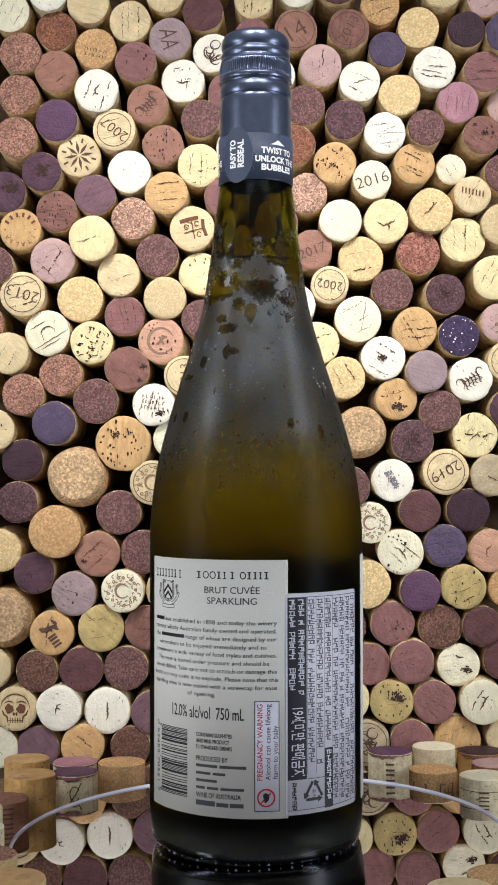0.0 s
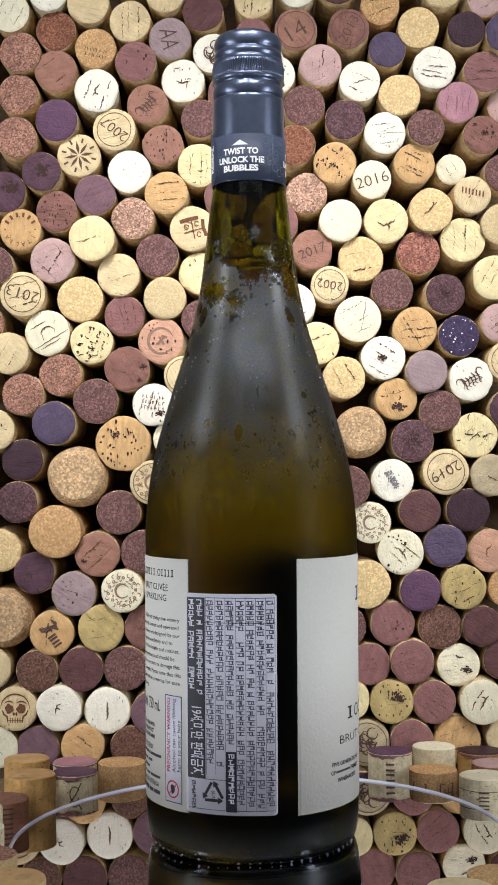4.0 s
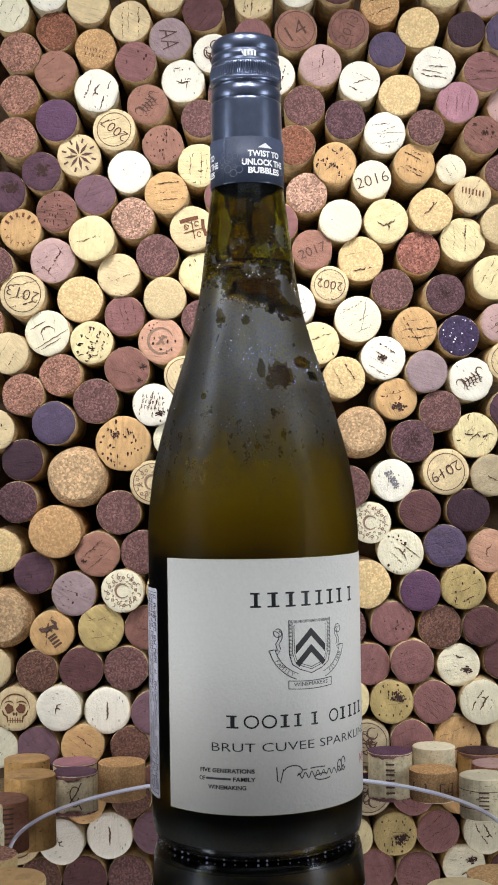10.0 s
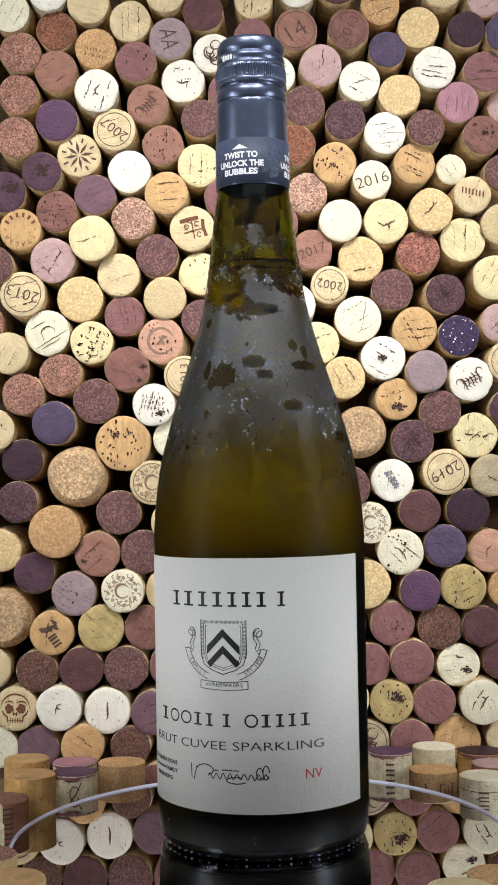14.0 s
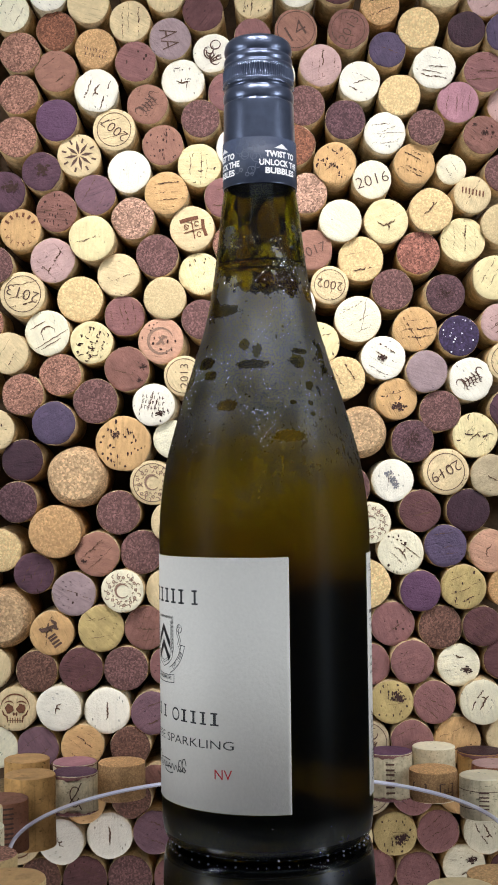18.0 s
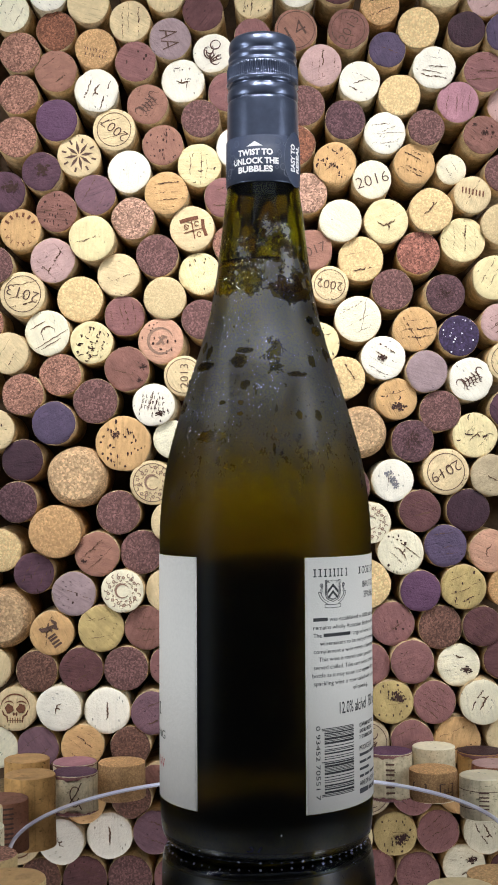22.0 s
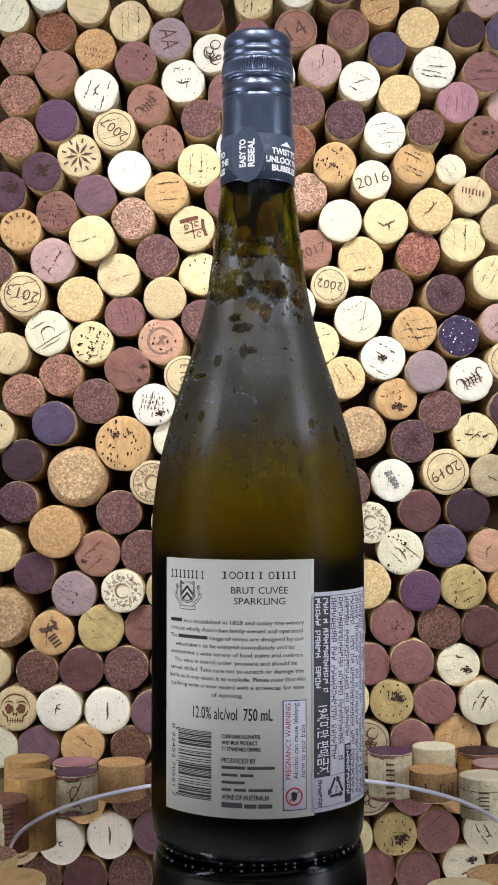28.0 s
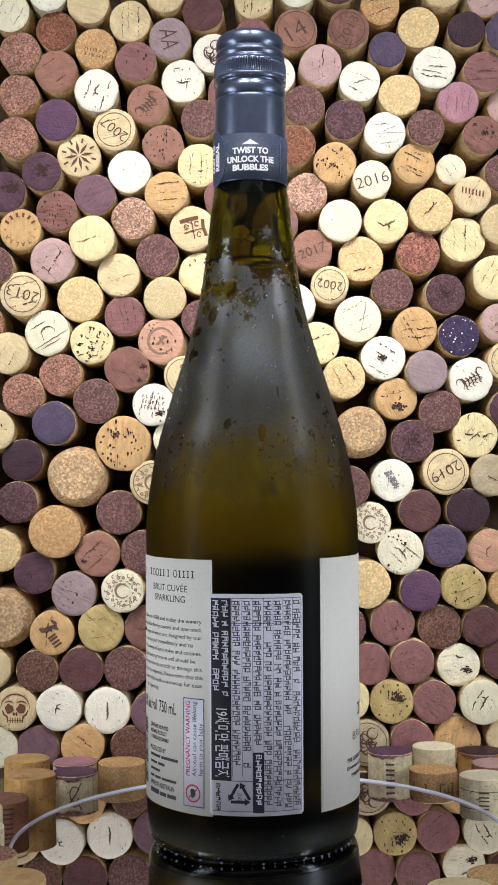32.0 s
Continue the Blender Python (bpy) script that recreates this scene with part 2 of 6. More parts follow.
WIPED_BACK = ((209, 0.1840, 0.0046, 0.23), (220, 0.1679, 0.0017, 1.4), (225, 0.1895, 0.0019, 1.5), (236, 0.2066, 0.0026, 0.7), (244, 0.2025, 0.0041, 0.55), (251, 0.1933, 0.0034, 0.44),
              (254, 0.2119, 0.0030, 0.9), (247, 0.1931, 0.0016, 2.6), (266, 0.2088, 0.0026, 1.7), (293, 0.1650, 0.0015, 1.7), (314, 0.1615, 0.0015, 3.0))


def bottle_glass():
    """Dark olive glass, chilled: a beaded mist on shoulder and neck, torn into patches towards the top, with wiped spots and runs."""
    n = Nodes("olive_bottle_glass")
    v = n.coords(shift=False)
    sep = n.add("ShaderNodeSeparateXYZ", Vector=v)
    soft = n.math("MULTIPLY", n.math("SUBTRACT", n.noise(v, 40, 5, 0.6), 0.5), 0.07)
    zz = n.math("MULTIPLY", n.math("ADD", sep.outputs["Z"], soft), 4.0)
    hang = n.math("MULTIPLY", n.math("SUBTRACT", n.noise(n.coords(False, (1, 1, 0.3)), 210, 4, 0.6), 0.5), 0.14)
    low = n.ramp(n.math("ADD", zz, hang), [(0.52, (0, 0, 0)), (0.575, (0.20, 0.20, 0.20)), (0.645, (0.62, 0.62, 0.62)), (0.73, (1, 1, 1))])
    tall = n.math("MULTIPLY", sep.outputs["Z"], 4.0)
    limit = n.ramp(tall, [(0.60, (0.30, 0.30, 0.30)), (0.82, (0.32, 0.32, 0.32)), (0.875, (0.52, 0.52, 0.52)), (0.98, (0.57, 0.57, 0.57)), (1.04, (0.66, 0.66, 0.66))])
    torn = n.math("SUBTRACT", n.math("ADD", n.noise(v, 85, 6, 0.62), n.math("MULTIPLY", n.math("SUBTRACT", n.noise(v, 650, 3, 0.6), 0.5), 0.20)), limit)
    patch = n.ramp(n.math("ADD", torn, 0.5), [(0.48, (0, 0, 0)), (0.55, (1, 1, 1))])
    runs = n.ramp(n.noise(n.coords(False, (1, 1, 0.10)), 260, 2), [(0.22, (0.35, 0.35, 0.35)), (0.31, (1, 1, 1))])
    clear = n.math("MULTIPLY", patch, runs)
    nearest = None
    for bearing, z, wide, ratio in WIPED_FRONT + WIPED_SIDE + WIPED_BACK:
        r = radius_at(z)[0]
        off = n.add("ShaderNodeVectorMath", {1: (r * math.cos(radians(bearing)), r * math.sin(radians(bearing)), z)}, Vector=v)
        off.operation = "SUBTRACT"
        fit = n.add("ShaderNodeVectorMath", {1: (1 / wide, 1 / wide, 1 / (wide * ratio))}, Vector=off.outputs[0])
        fit.operation = "MULTIPLY"
        size = n.add("ShaderNodeVectorMath", Vector=fit.outputs[0])
        size.operation = "LENGTH"
        nearest = size.outputs["Value"] if nearest is None else n.math("MINIMUM", nearest, size.outputs["Value"])
    ragged = n.math("MULTIPLY", n.math("SUBTRACT", n.noise(v, 620, 4, 0.7), 0.5), 1.7)
    wiped = n.ramp(n.math("MULTIPLY", n.math("ADD", nearest, ragged), 0.5), [(0.43, (0.16, 0.16, 0.16)), (0.52, (1, 1, 1))])
    clear = n.math("MULTIPLY", clear, wiped)
    # small dry flecks, thickest along the lower hem of the mist
    fleck = n.math("SUBTRACT", n.noise(n.coords(False, (1, 1, 0.75)), 360, 5, 0.74), n.ramp(tall, [(0.55, (0.50, 0.50, 0.50)), (0.63, (0.45, 0.45, 0.45)), (0.70, (0.35, 0.35, 0.35)), (0.9, (0.28, 0.28, 0.28))]))
    clear = n.math("MULTIPLY", clear, n.ramp(n.math("ADD", fleck, 0.5), [(0.44, (0.40, 0.40, 0.40)), (0.54, (1, 1, 1))]))
    # the side that has begun to bead: larger drops, open glass between them
    wet_side = n.add("ShaderNodeVectorMath", {1: (-0.5, 0.866, 0.0)}, Vector=v)
    wet_side.operation = "DOT_PRODUCT"
    beading = n.math("ADD", n.noise(v, 48, 3, 0.6), n.math("MULTIPLY", wet_side.outputs["Value"], 6.0))
    beading = n.math("MULTIPLY", n.ramp(beading, [(0.42, (0, 0, 0)), (0.62, (1, 1, 1))]), n.ramp(tall, [(0.62, (0, 0, 0)), (0.72, (1, 1, 1))]))
    cells = n.add("ShaderNodeTexVoronoi", {"Scale": 1450.0}, Vector=v)
    domes = n.ramp(cells.outputs["Distance"], [(0.30, (1, 1, 1)), (0.62, (0.22, 0.22, 0.22))])
    fine = n.ramp(n.noise(v, 1250, 4, 0.75), [(0.38, (0.34, 0.34, 0.34)), (0.60, (1.0, 1.0, 1.0))])
    grain = n.mix(beading, fine, domes)
    drift = n.ramp(n.noise(v, 60, 3, 0.5), [(0.32, (0.55, 0.55, 0.55)), (0.64, (1, 1, 1))])
    veil = n.math("MULTIPLY", low, n.math("MULTIPLY", n.math("MULTIPLY", clear, drift), grain))
    # fine spray on the foot; elsewhere a faint haze added to lift blacks
    spray = n.math("MULTIPLY", n.ramp(n.math("MULTIPLY", sep.outputs["Z"], 40.0), [(0.10, (0, 0, 0)), (0.2, (0.22, 0.22, 0.22)), (0.62, (0.03, 0.03, 0.03))]),
                   n.ramp(n.noise(v, 520, 5, 0.75), [(0.46, (0.08, 0.08, 0.08)), (0.62, (1, 1, 1))]))
    veil = n.math("MAXIMUM", veil, n.math("MAXIMUM", spray, 0.022))
    wet = n.math("ADD", n.math("SUBTRACT", 1.0, low), n.math("MULTIPLY", low, clear))
    foot = n.ramp(n.math("MULTIPLY", sep.outputs["Z"], 40.0), [(0.05, (0.9, 0.9, 0.9)), (0.22, (0, 0, 0))])
    dull = n.math("MULTIPLY", wet, n.math("SUBTRACT", 1.0, foot))
    rough = n.math("ADD", n.math("MULTIPLY", dull, 0.28), 0.05)
    # the glass tint is darker in the neck; the wall is evenly thick
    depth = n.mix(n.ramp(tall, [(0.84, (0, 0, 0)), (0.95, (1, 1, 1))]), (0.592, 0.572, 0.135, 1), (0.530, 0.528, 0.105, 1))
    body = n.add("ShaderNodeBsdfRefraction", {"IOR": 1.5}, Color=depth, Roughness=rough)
    sheen = n.add("ShaderNodeBsdfGlossy", {"Color": (0.85, 0.90, 1.0, 1)}, Roughness=rough)
    fres = n.add("ShaderNodeFresnel", {"IOR": 1.5})
    polish = n.ramp(rough, [(0.06, (0.42, 0.42, 0.42)), (0.22, (0.035, 0.035, 0.035))])
    heel = n.ramp(n.math("MULTIPLY", sep.outputs["Z"], 40.0), [(0.15, (1.0, 1.0, 1.0)), (0.6, (0.05, 0.05, 0.05))])
    polish = n.math("MAXIMUM", polish, heel)
    glass = n.add("ShaderNodeMixShader")
    n.link(n.math("MULTIPLY", fres.outputs[0], polish), glass.inputs[0])
    n.link(body.outputs[0], glass.inputs[1])
    n.link(sheen.outputs[0], glass.inputs[2])
    beads = n.add("ShaderNodeBump", {"Distance": 0.0003}, Height=cells.outputs["Distance"])
    n.link(n.math("ADD", n.math("MULTIPLY", beading, 0.50), 0.06), beads.inputs["Strength"])
    beads.invert = True
    mist = n.add("ShaderNodeBsdfDiffuse", {"Color": (0.102, 0.103, 0.102, 1)})
    bead = n.add("ShaderNodeBsdfGlossy", {"Color": (0.42, 0.43, 0.47, 1), "Roughness": 0.33}, Normal=beads.outputs[0])
    both = n.add("ShaderNodeMixShader")
    n.link(n.ramp(tall, [(0.60, (0, 0, 0)), (0.80, (0.58, 0.58, 0.58))]), both.inputs[0])
    n.link(mist.outputs[0], both.inputs[1])
    n.link(bead.outputs[0], both.inputs[2])
    mixer = n.add("ShaderNodeMixShader")
    n.link(n.math("MULTIPLY", veil, 0.82), mixer.inputs[0])
    n.link(glass.outputs[0], mixer.inputs[1])
    n.link(both.outputs[0], mixer.inputs[2])
    n.link(mixer.outputs[0], n.out.inputs["Surface"])
    return n.mat


def water_drop():
    n = Nodes("water_drop")
    fres = n.add("ShaderNodeFresnel", {"IOR": 1.25})
    body = n.add("ShaderNodeBsdfRefraction", {"Color": (0.94, 0.95, 0.95, 1), "IOR": 1.12, "Roughness": 0.02})
    glint = n.add("ShaderNodeBsdfGlossy", {"Color": (0.88, 0.91, 0.97, 1), "Roughness": 0.10})
    mixer = n.add("ShaderNodeMixShader")
    n.link(n.math("ADD", fres.outputs[0], 0.12), mixer.inputs[0])
    n.link(body.outputs[0], mixer.inputs[1])
    n.link(glint.outputs[0], mixer.inputs[2])
    n.link(mixer.outputs[0], n.out.inputs["Surface"])
    return n.mat


GLASS, DROP = bottle_glass(), water_drop()
WINE = refractive("pale_wine", (0.98, 0.89, 0.62, 1), 1.34)


# ---- mesh helpers ----
def part(name, bm, material, parent, label=""):
    """Links a bmesh as one mesh object under a thing or a part."""
    me = bpy.data.meshes.new(name)
    bm.to_mesh(me)
    bm.free()
    me.materials.append(material)
    ob = new(name, me)
    ob.parent = parent
    if label:
        ob["label"] = label
    return ob


def lathe(profile, n=96, smooth=True, closed=False):
    """Turns (radius, height) pairs about z; pairs of radius 0 close the ends."""
    bm = bmesh.new()
    rings = []
    for r, z in profile:
        if r < 1e-6:
            rings.append([bm.verts.new((0, 0, z))])
        else:
            rings.append([bm.verts.new((r * math.cos(2 * math.pi * i / n), r * math.sin(2 * math.pi * i / n), z)) for i in range(n)])
    pairs = list(zip(rings, rings[1:])) + ([(rings[-1], rings[0])] if closed else [])
    for a, b in pairs:
        for i in range(n):
            j = (i + 1) % n
            if len(a) == 1 and len(b) == 1:
                continue
            if len(a) == 1:
                f = bm.faces.new((a[0], b[j], b[i]))
            elif len(b) == 1:
                f = bm.faces.new((a[i], a[j], b[0]))
            else:
                f = bm.faces.new((a[i], a[j], b[j], b[i]))
            f.smooth = smooth
    bmesh.ops.recalc_face_normals(bm, faces=bm.faces)
    return bm


def box(x0, x1, y0, y1, z0, z1):
    bm = bmesh.new()
    v = [bm.verts.new((x, y, z)) for x in (x0, x1) for y in (y0, y1) for z in (z0, z1)]
    for q in ((0, 1, 3, 2), (4, 6, 7, 5), (0, 4, 5, 1), (2, 3, 7, 6), (0, 2, 6, 4), (1, 5, 7, 3)):
        bm.faces.new([v[i] for i in q])
    return bm


# flat print, drawn in (u, v), later laid on a face or wrapped round the bottle
def bar(bm, u0, u1, v0, v1, step=0.0012):
    n = max(1, int(math.ceil(abs(u1 - u0) / step)))
    lo = [bm.verts.new((u0 + (u1 - u0) * i / n, v0, 0)) for i in range(n + 1)]
    hi = [bm.verts.new((u0 + (u1 - u0) * i / n, v1, 0)) for i in range(n + 1)]
    for i in range(n):
        bm.faces.new((lo[i], lo[i + 1], hi[i + 1], hi[i]))


def stroke(bm, pts, w, taper=False):
    """A ribbon of width w along a line of points."""
    last = None
    m = len(pts)
    for i, (x, y) in enumerate(pts):
        ax, ay = pts[max(i - 1, 0)]
        bx, by = pts[min(i + 1, m - 1)]
        l = math.hypot(bx - ax, by - ay) or 1e-9
        h = w / 2 * ((0.25 + math.sin(math.pi * (i + 0.5) / m)) if taper else 1.0)
        nx, ny = -(by - ay) / l * h, (bx - ax) / l * h
        now = (bm.verts.new((x + nx, y + ny, 0)), bm.verts.new((x - nx, y - ny, 0)))
        if last:
            bm.faces.new((last[0], last[1], now[1], now[0]))
        last = now


def arc(cx, cy, r, a0, a1, n=24, ry=None):
    ry = r if ry is None else ry
    return [(cx + r * math.cos(radians(a0 + (a1 - a0) * i / n)), cy + ry * math.sin(radians(a0 + (a1 - a0) * i / n))) for i in range(n + 1)]


def blob(bm, cx, cy, r, rng, n=14, rough=0.35, ry=None):
    ry = r if ry is None else ry
    c = bm.verts.new((cx, cy, 0))
    ring = []
    for i in range(n):
        k = 1 + rng.uniform(-rough, rough)
        ring.append(bm.verts.new((cx + r * k * math.cos(2 * math.pi * i / n), cy + ry * k * math.sin(2 * math.pi * i / n), 0)))
    for i in range(n):
        bm.faces.new((c, ring[i], ring[(i + 1) % n]))


def poly(bm, pts):
    bm.faces.new([bm.verts.new((x, y, 0)) for x, y in pts])


def lettering(bm, text, u, v, height, width=None, turn=0.0, bold=0.0, anchor="c"):
    """Adds words in the built-in font: capital height, optional full width, anchored at centre or left."""
    data = bpy.data.curves.new("lettering", "FONT")
    data.body, data.resolution_u, data.offset = text, 3, bold
    ob = bpy.data.objects.new("lettering", data)
    scene.collection.objects.link(ob)
    dg = bpy.context.evaluated_depsgraph_get()
    me = bpy.data.meshes.new_from_object(ob.evaluated_get(dg))
    bpy.data.objects.remove(ob)
    bpy.data.curves.remove(data)
    xs = [p.co.x for p in me.vertices]
    if not xs:
        return
    x0, x1 = min(xs), max(xs)
    sy = height / 0.73
    sx = sy if width is None else width / (x1 - x0)
    shift = (x0 + x1) / 2 if anchor == "c" else x0
    c, s = math.cos(radians(turn)), math.sin(radians(turn))
    base = -0.365 if turn else 0.0
    verts = []
    for p in me.vertices:
        a, b = (p.co.x - shift) * sx, (p.co.y + base) * sy
        verts.append(bm.verts.new((u + a * c - b * s, v + a * s + b * c, 0)))
    for f in me.polygons:
        try:
            bm.faces.new([verts[i] for i in f.vertices])
        except ValueError:
            pass
    bpy.data.meshes.remove(me)


def slope(bm, u0, v0, u1, v1, h0, h1, n=10):
    """A slanting band: its lower edge runs from (u0, v0) to (u1, v1), its depth from h0 to h1."""
    last = None
    for i in range(n + 1):
        t = i / n
        u, v, h = u0 + (u1 - u0) * t, v0 + (v1 - v0) * t, h0 + (h1 - h0) * t
        now = (bm.verts.new((u, v, 0)), bm.verts.new((u, v + h, 0)))
        if last:
            bm.faces.new((last[0], now[0], now[1], last[1]))
        last = now


def wrapped(bm, R, degrees, z):
    """Bends a flat print round the bottle: u = 0 lies at this angle, v = 0 at this height."""
    a0 = radians(degrees)
    for p in bm.verts:
        a = a0 + p.co.x / R
        p.co = (R * math.cos(a), R * math.sin(a), z + p.co.y)
    bmesh.ops.recalc_face_normals(bm, faces=bm.faces)
    for f in bm.faces:
        c = f.calc_center_median()
        if f.normal.x * c.x + f.normal.y * c.y < 0:
            f.normal_flip()
    return bm


def curved_sheet(a0, a1, z0, z1, R, thick=0.00016, n=40, round_by=0.0):
    """A paper sheet wrapped round the bottle, with its own thickness and slightly rounded corners."""
    bm = bmesh.new()
    cols = []
    for i in range(n + 1):
        a = radians(a0 + (a1 - a0) * i / n)
        edge = min(i, n - i) / n * radians(a1 - a0) * R
        cut = round_by - math.sqrt(max(0.0, round_by ** 2 - (round_by - edge) ** 2)) if edge < round_by else 0.0
        cols.append([bm.verts.new((r * math.cos(a), r * math.sin(a), z)) for r, z in
                     ((R, z0 + cut), (R, z1 - cut), (R - thick, z1 - cut), (R - thick, z0 + cut))])
    for a, b in zip(cols, cols[1:]):
        for k in range(4):
            f = bm.faces.new((a[k], b[k], b[(k + 1) % 4], a[(k + 1) % 4]))
            f.smooth = k == 0
    bm.faces.new(cols[0])
    bm.faces.new(cols[-1][::-1])
    bmesh.ops.recalc_face_normals(bm, faces=bm.faces)
    return bm


# ---- the studio: table, room, backing board ----
def structure(name, bm, material, label, category):
    ob = part(name, bm, material, None, label)
    return tagged(ob, label, category, kind="structure")


structure("floor", box(-1.6, 1.6, -2.0, 0.9, -0.80, -0.76), PAINT, "dark grey painted studio floor", "floor")
structure("ceiling", box(-1.6, 1.6, -2.0, 0.9, 1.60, 1.64), PAINT, "grey painted studio ceiling", "ceiling")
structure("wall_north", box(-1.6, 1.6, 0.90, 0.94, -0.76, 1.60), PAINT, "plain grey studio wall", "wall")
structure("wall_south", box(-1.6, 1.6, -2.04, -2.0, -0.76, 1.60), PAINT, "plain grey studio wall", "wall")
structure("wall_west", box(-1.64, -1.6, -2.0, 0.9, -0.76, 1.60), PAINT, "plain grey studio wall", "wall")
structure("wall_east", box(1.6, 1.64, -2.0, 0.9, -0.76, 1.60), PAINT, "plain grey studio wall", "wall")


def build_table():
    t = tagged(new("table"), "brown laminate table under the turntable", "table")
    t.location = (0, 0, -0.76)
    part("tabletop", box(-0.6, 0.6, -0.75, 0.25, 0.705, 0.73), TABLE, t)
    for x in (-0.55, 0.55):
        for y in (-0.7, 0.2):
            part("leg", box(x - 0.02, x + 0.02, y - 0.02, y + 0.02, 0.0, 0.705), TABLE, t)
    return t


build_table()


# ---- turntable: a round bevelled mirror on a low black pedestal ----
def build_turntable():
    t = tagged(new("turntable"), "round looking-glass turntable plate with a bright pale rim", "turntable")
    t.location = (0, 0, -0.03)
    part("pedestal", lathe([(0, 0.0), (0.060, 0.0), (0.062, 0.003), (0.055, 0.018), (0.055, 0.0235), (0, 0.0235)], 48), PEDESTAL, t)
    part("mirror", lathe([(0, 0.0240), (0.0990, 0.0240), (0.0990, 0.0300), (0, 0.0300)], 160, False), MIRROR, t, "round silvered mirror plate")
    part("edge", lathe([(0.0988, 0.0236), (0.0998, 0.0240), (0.1006, 0.0262), (0.1007, 0.0290), (0.1004, 0.0304), (0.0999, 0.0309), (0.0993, 0.0308), (0.0986, 0.0298)], 160, True, True), EDGE, t, "bevelled edge coloured pale blue for its glow")
    return t


TURNTABLE = build_turntable()


# ---- the bottle ----
def build_bottle():
    b = tagged(new("wine_bottle"), "chilled dark olive glass wine bottle with cream labels and screw cap", "bottle")
    inner = [(r - 0.0026 if z > 0.01 else r - 0.005, max(z, 0.0055)) for r, z in BODY]
    glass = [(0.0, 0.016), (0.014, 0.014), (0.027, 0.006), (0.0345, 0.0006)] + BODY + [(0.0104, 0.3180)] + inner[::-1][:-4] + [(0.034, 0.0075), (0.027, 0.0120), (0.013, 0.0195), (0, 0.0215)]
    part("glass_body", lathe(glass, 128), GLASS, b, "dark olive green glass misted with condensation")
    wine = [(0.0, 0.0212), (0.013, 0.0192), (0.027, 0.0117), (0.034, 0.0072), (0.0390, 0.0078)]
    wine += [(r - 0.0024, z) for r, z in BODY if 0.012 < z < 0.2295] + [(0.0163, 0.2318), (0.0159, 0.2311), (0.0150, 0.2306), (0.0130, 0.2304), (0, 0.2303)]
    part("wine", lathe(wine, 96), WINE, b, "pale sparkling wine filled into the neck")
    return b


BOTTLE = build_bottle()


def build_cap():
    top = [(0, 0.3250), (0.0095, 0.3249), (0.0120, 0.3244), (0.0134, 0.3230), (0.01395, 0.3210), (0.0139, 0.3192), (0.0133, 0.3181), (0.0134, 0.3176),
           (0.0140, 0.3166), (0.0141, 0.3156), (0.0138, 0.3147), (0.0138, 0.3142), (0.01425, 0.3134), (0.0143, 0.3126)]
    skirt = [(0.0146, 0.3066), (0.01475, 0.3059), (0.0146, 0.3050), (0.0139, 0.3044), (0.0138, 0.3036), (0.0142, 0.3028), (0.01455, 0.3016), (0.0146, 0.3002),
             (0.0144, 0.2990), (0.0139, 0.2983), (0.0140, 0.2978), (0.01445, 0.2970), (0.0146, 0.2900), (0.0148, 0.2815), (0.0150, 0.2640), (0.01515, 0.2634)]
    cap = part("screw_cap", lathe(smooth_profile(top, 4) + [(0.0139, 0.3122), (0.0139, 0.3068)] + smooth_profile(skirt, 4)
                                  + [(0.0148, 0.2632), (0.0143, 0.2640)], 128), CAP, BOTTLE, "dark gunmetal aluminium screw cap")
    # knurled ring
    bm = bmesh.new()
    n, ribs = 720, 90
    rows = []
    for z, d in ((0.3127, -0.0003), (0.3121, 0.0), (0.3112, 1.0), (0.3078, 1.0), (0.3070, 0.0), (0.3065, -0.0003)):
        ring = []
        for i in range(n):
            r = 0.01445 + (d if d < 0 else 0.0) + (0.00042 * d * (math.cos(2 * math.pi * ribs * i / n) - 0.4) if d > 0 else 0.0)
            ring.append(bm.verts.new((r * math.cos(2 * math.pi * i / n), r * math.sin(2 * math.pi * i / n), z)))
        rows.append(ring)
    for p, q in zip(rows, rows[1:]):
        for i in range(n):
            j = (i + 1) % n
            bm.faces.new((p[i], q[i], q[j], p[j])).smooth = True
    bmesh.ops.recalc_face_normals(bm, faces=bm.faces)
    part("knurled_ring", bm, CAP, cap)
    # perforation bridges under the ring
    for i in range(14):
        bm = bmesh.new()
        bmesh.ops.create_uvsphere(bm, u_segments=10, v_segments=6, radius=1)
        bmesh.ops.scale(bm, vec=(0.00062, 0.00190 if i % 3 else 0.0012, 0.00050), verts=bm.verts)
        for f in bm.faces:
            f.smooth = True
        a = 2 * math.pi * i / 14
        bmesh.ops.transform(bm, matrix=pose(0.01435 * math.cos(a), 0.01435 * math.sin(a), 0.3050, 0, 0, math.degrees(a)), verts=bm.verts)
        part("perforation", bm, CAP, cap)
    # small white maker's mark above the ring, as a plain shape
    bm = bmesh.new()
    for k, (u, h) in enumerate(((-0.0023, 0.0026), (-0.0010, 0.0019), (0.0003, 0.0020), (0.0016, 0.0022))):
        bar(bm, u, u + 0.0009, -h / 2, h / 2)
    stroke(bm, [(-0.0033, 0.0013), (-0.0026, -0.0009), (-0.0021, 0.0013)], 0.0006)
    part("maker_mark", wrapped(bm, 0.01445, 43.0, 0.3152), BAND_WHITE, cap, "small white printed mark")


build_cap()


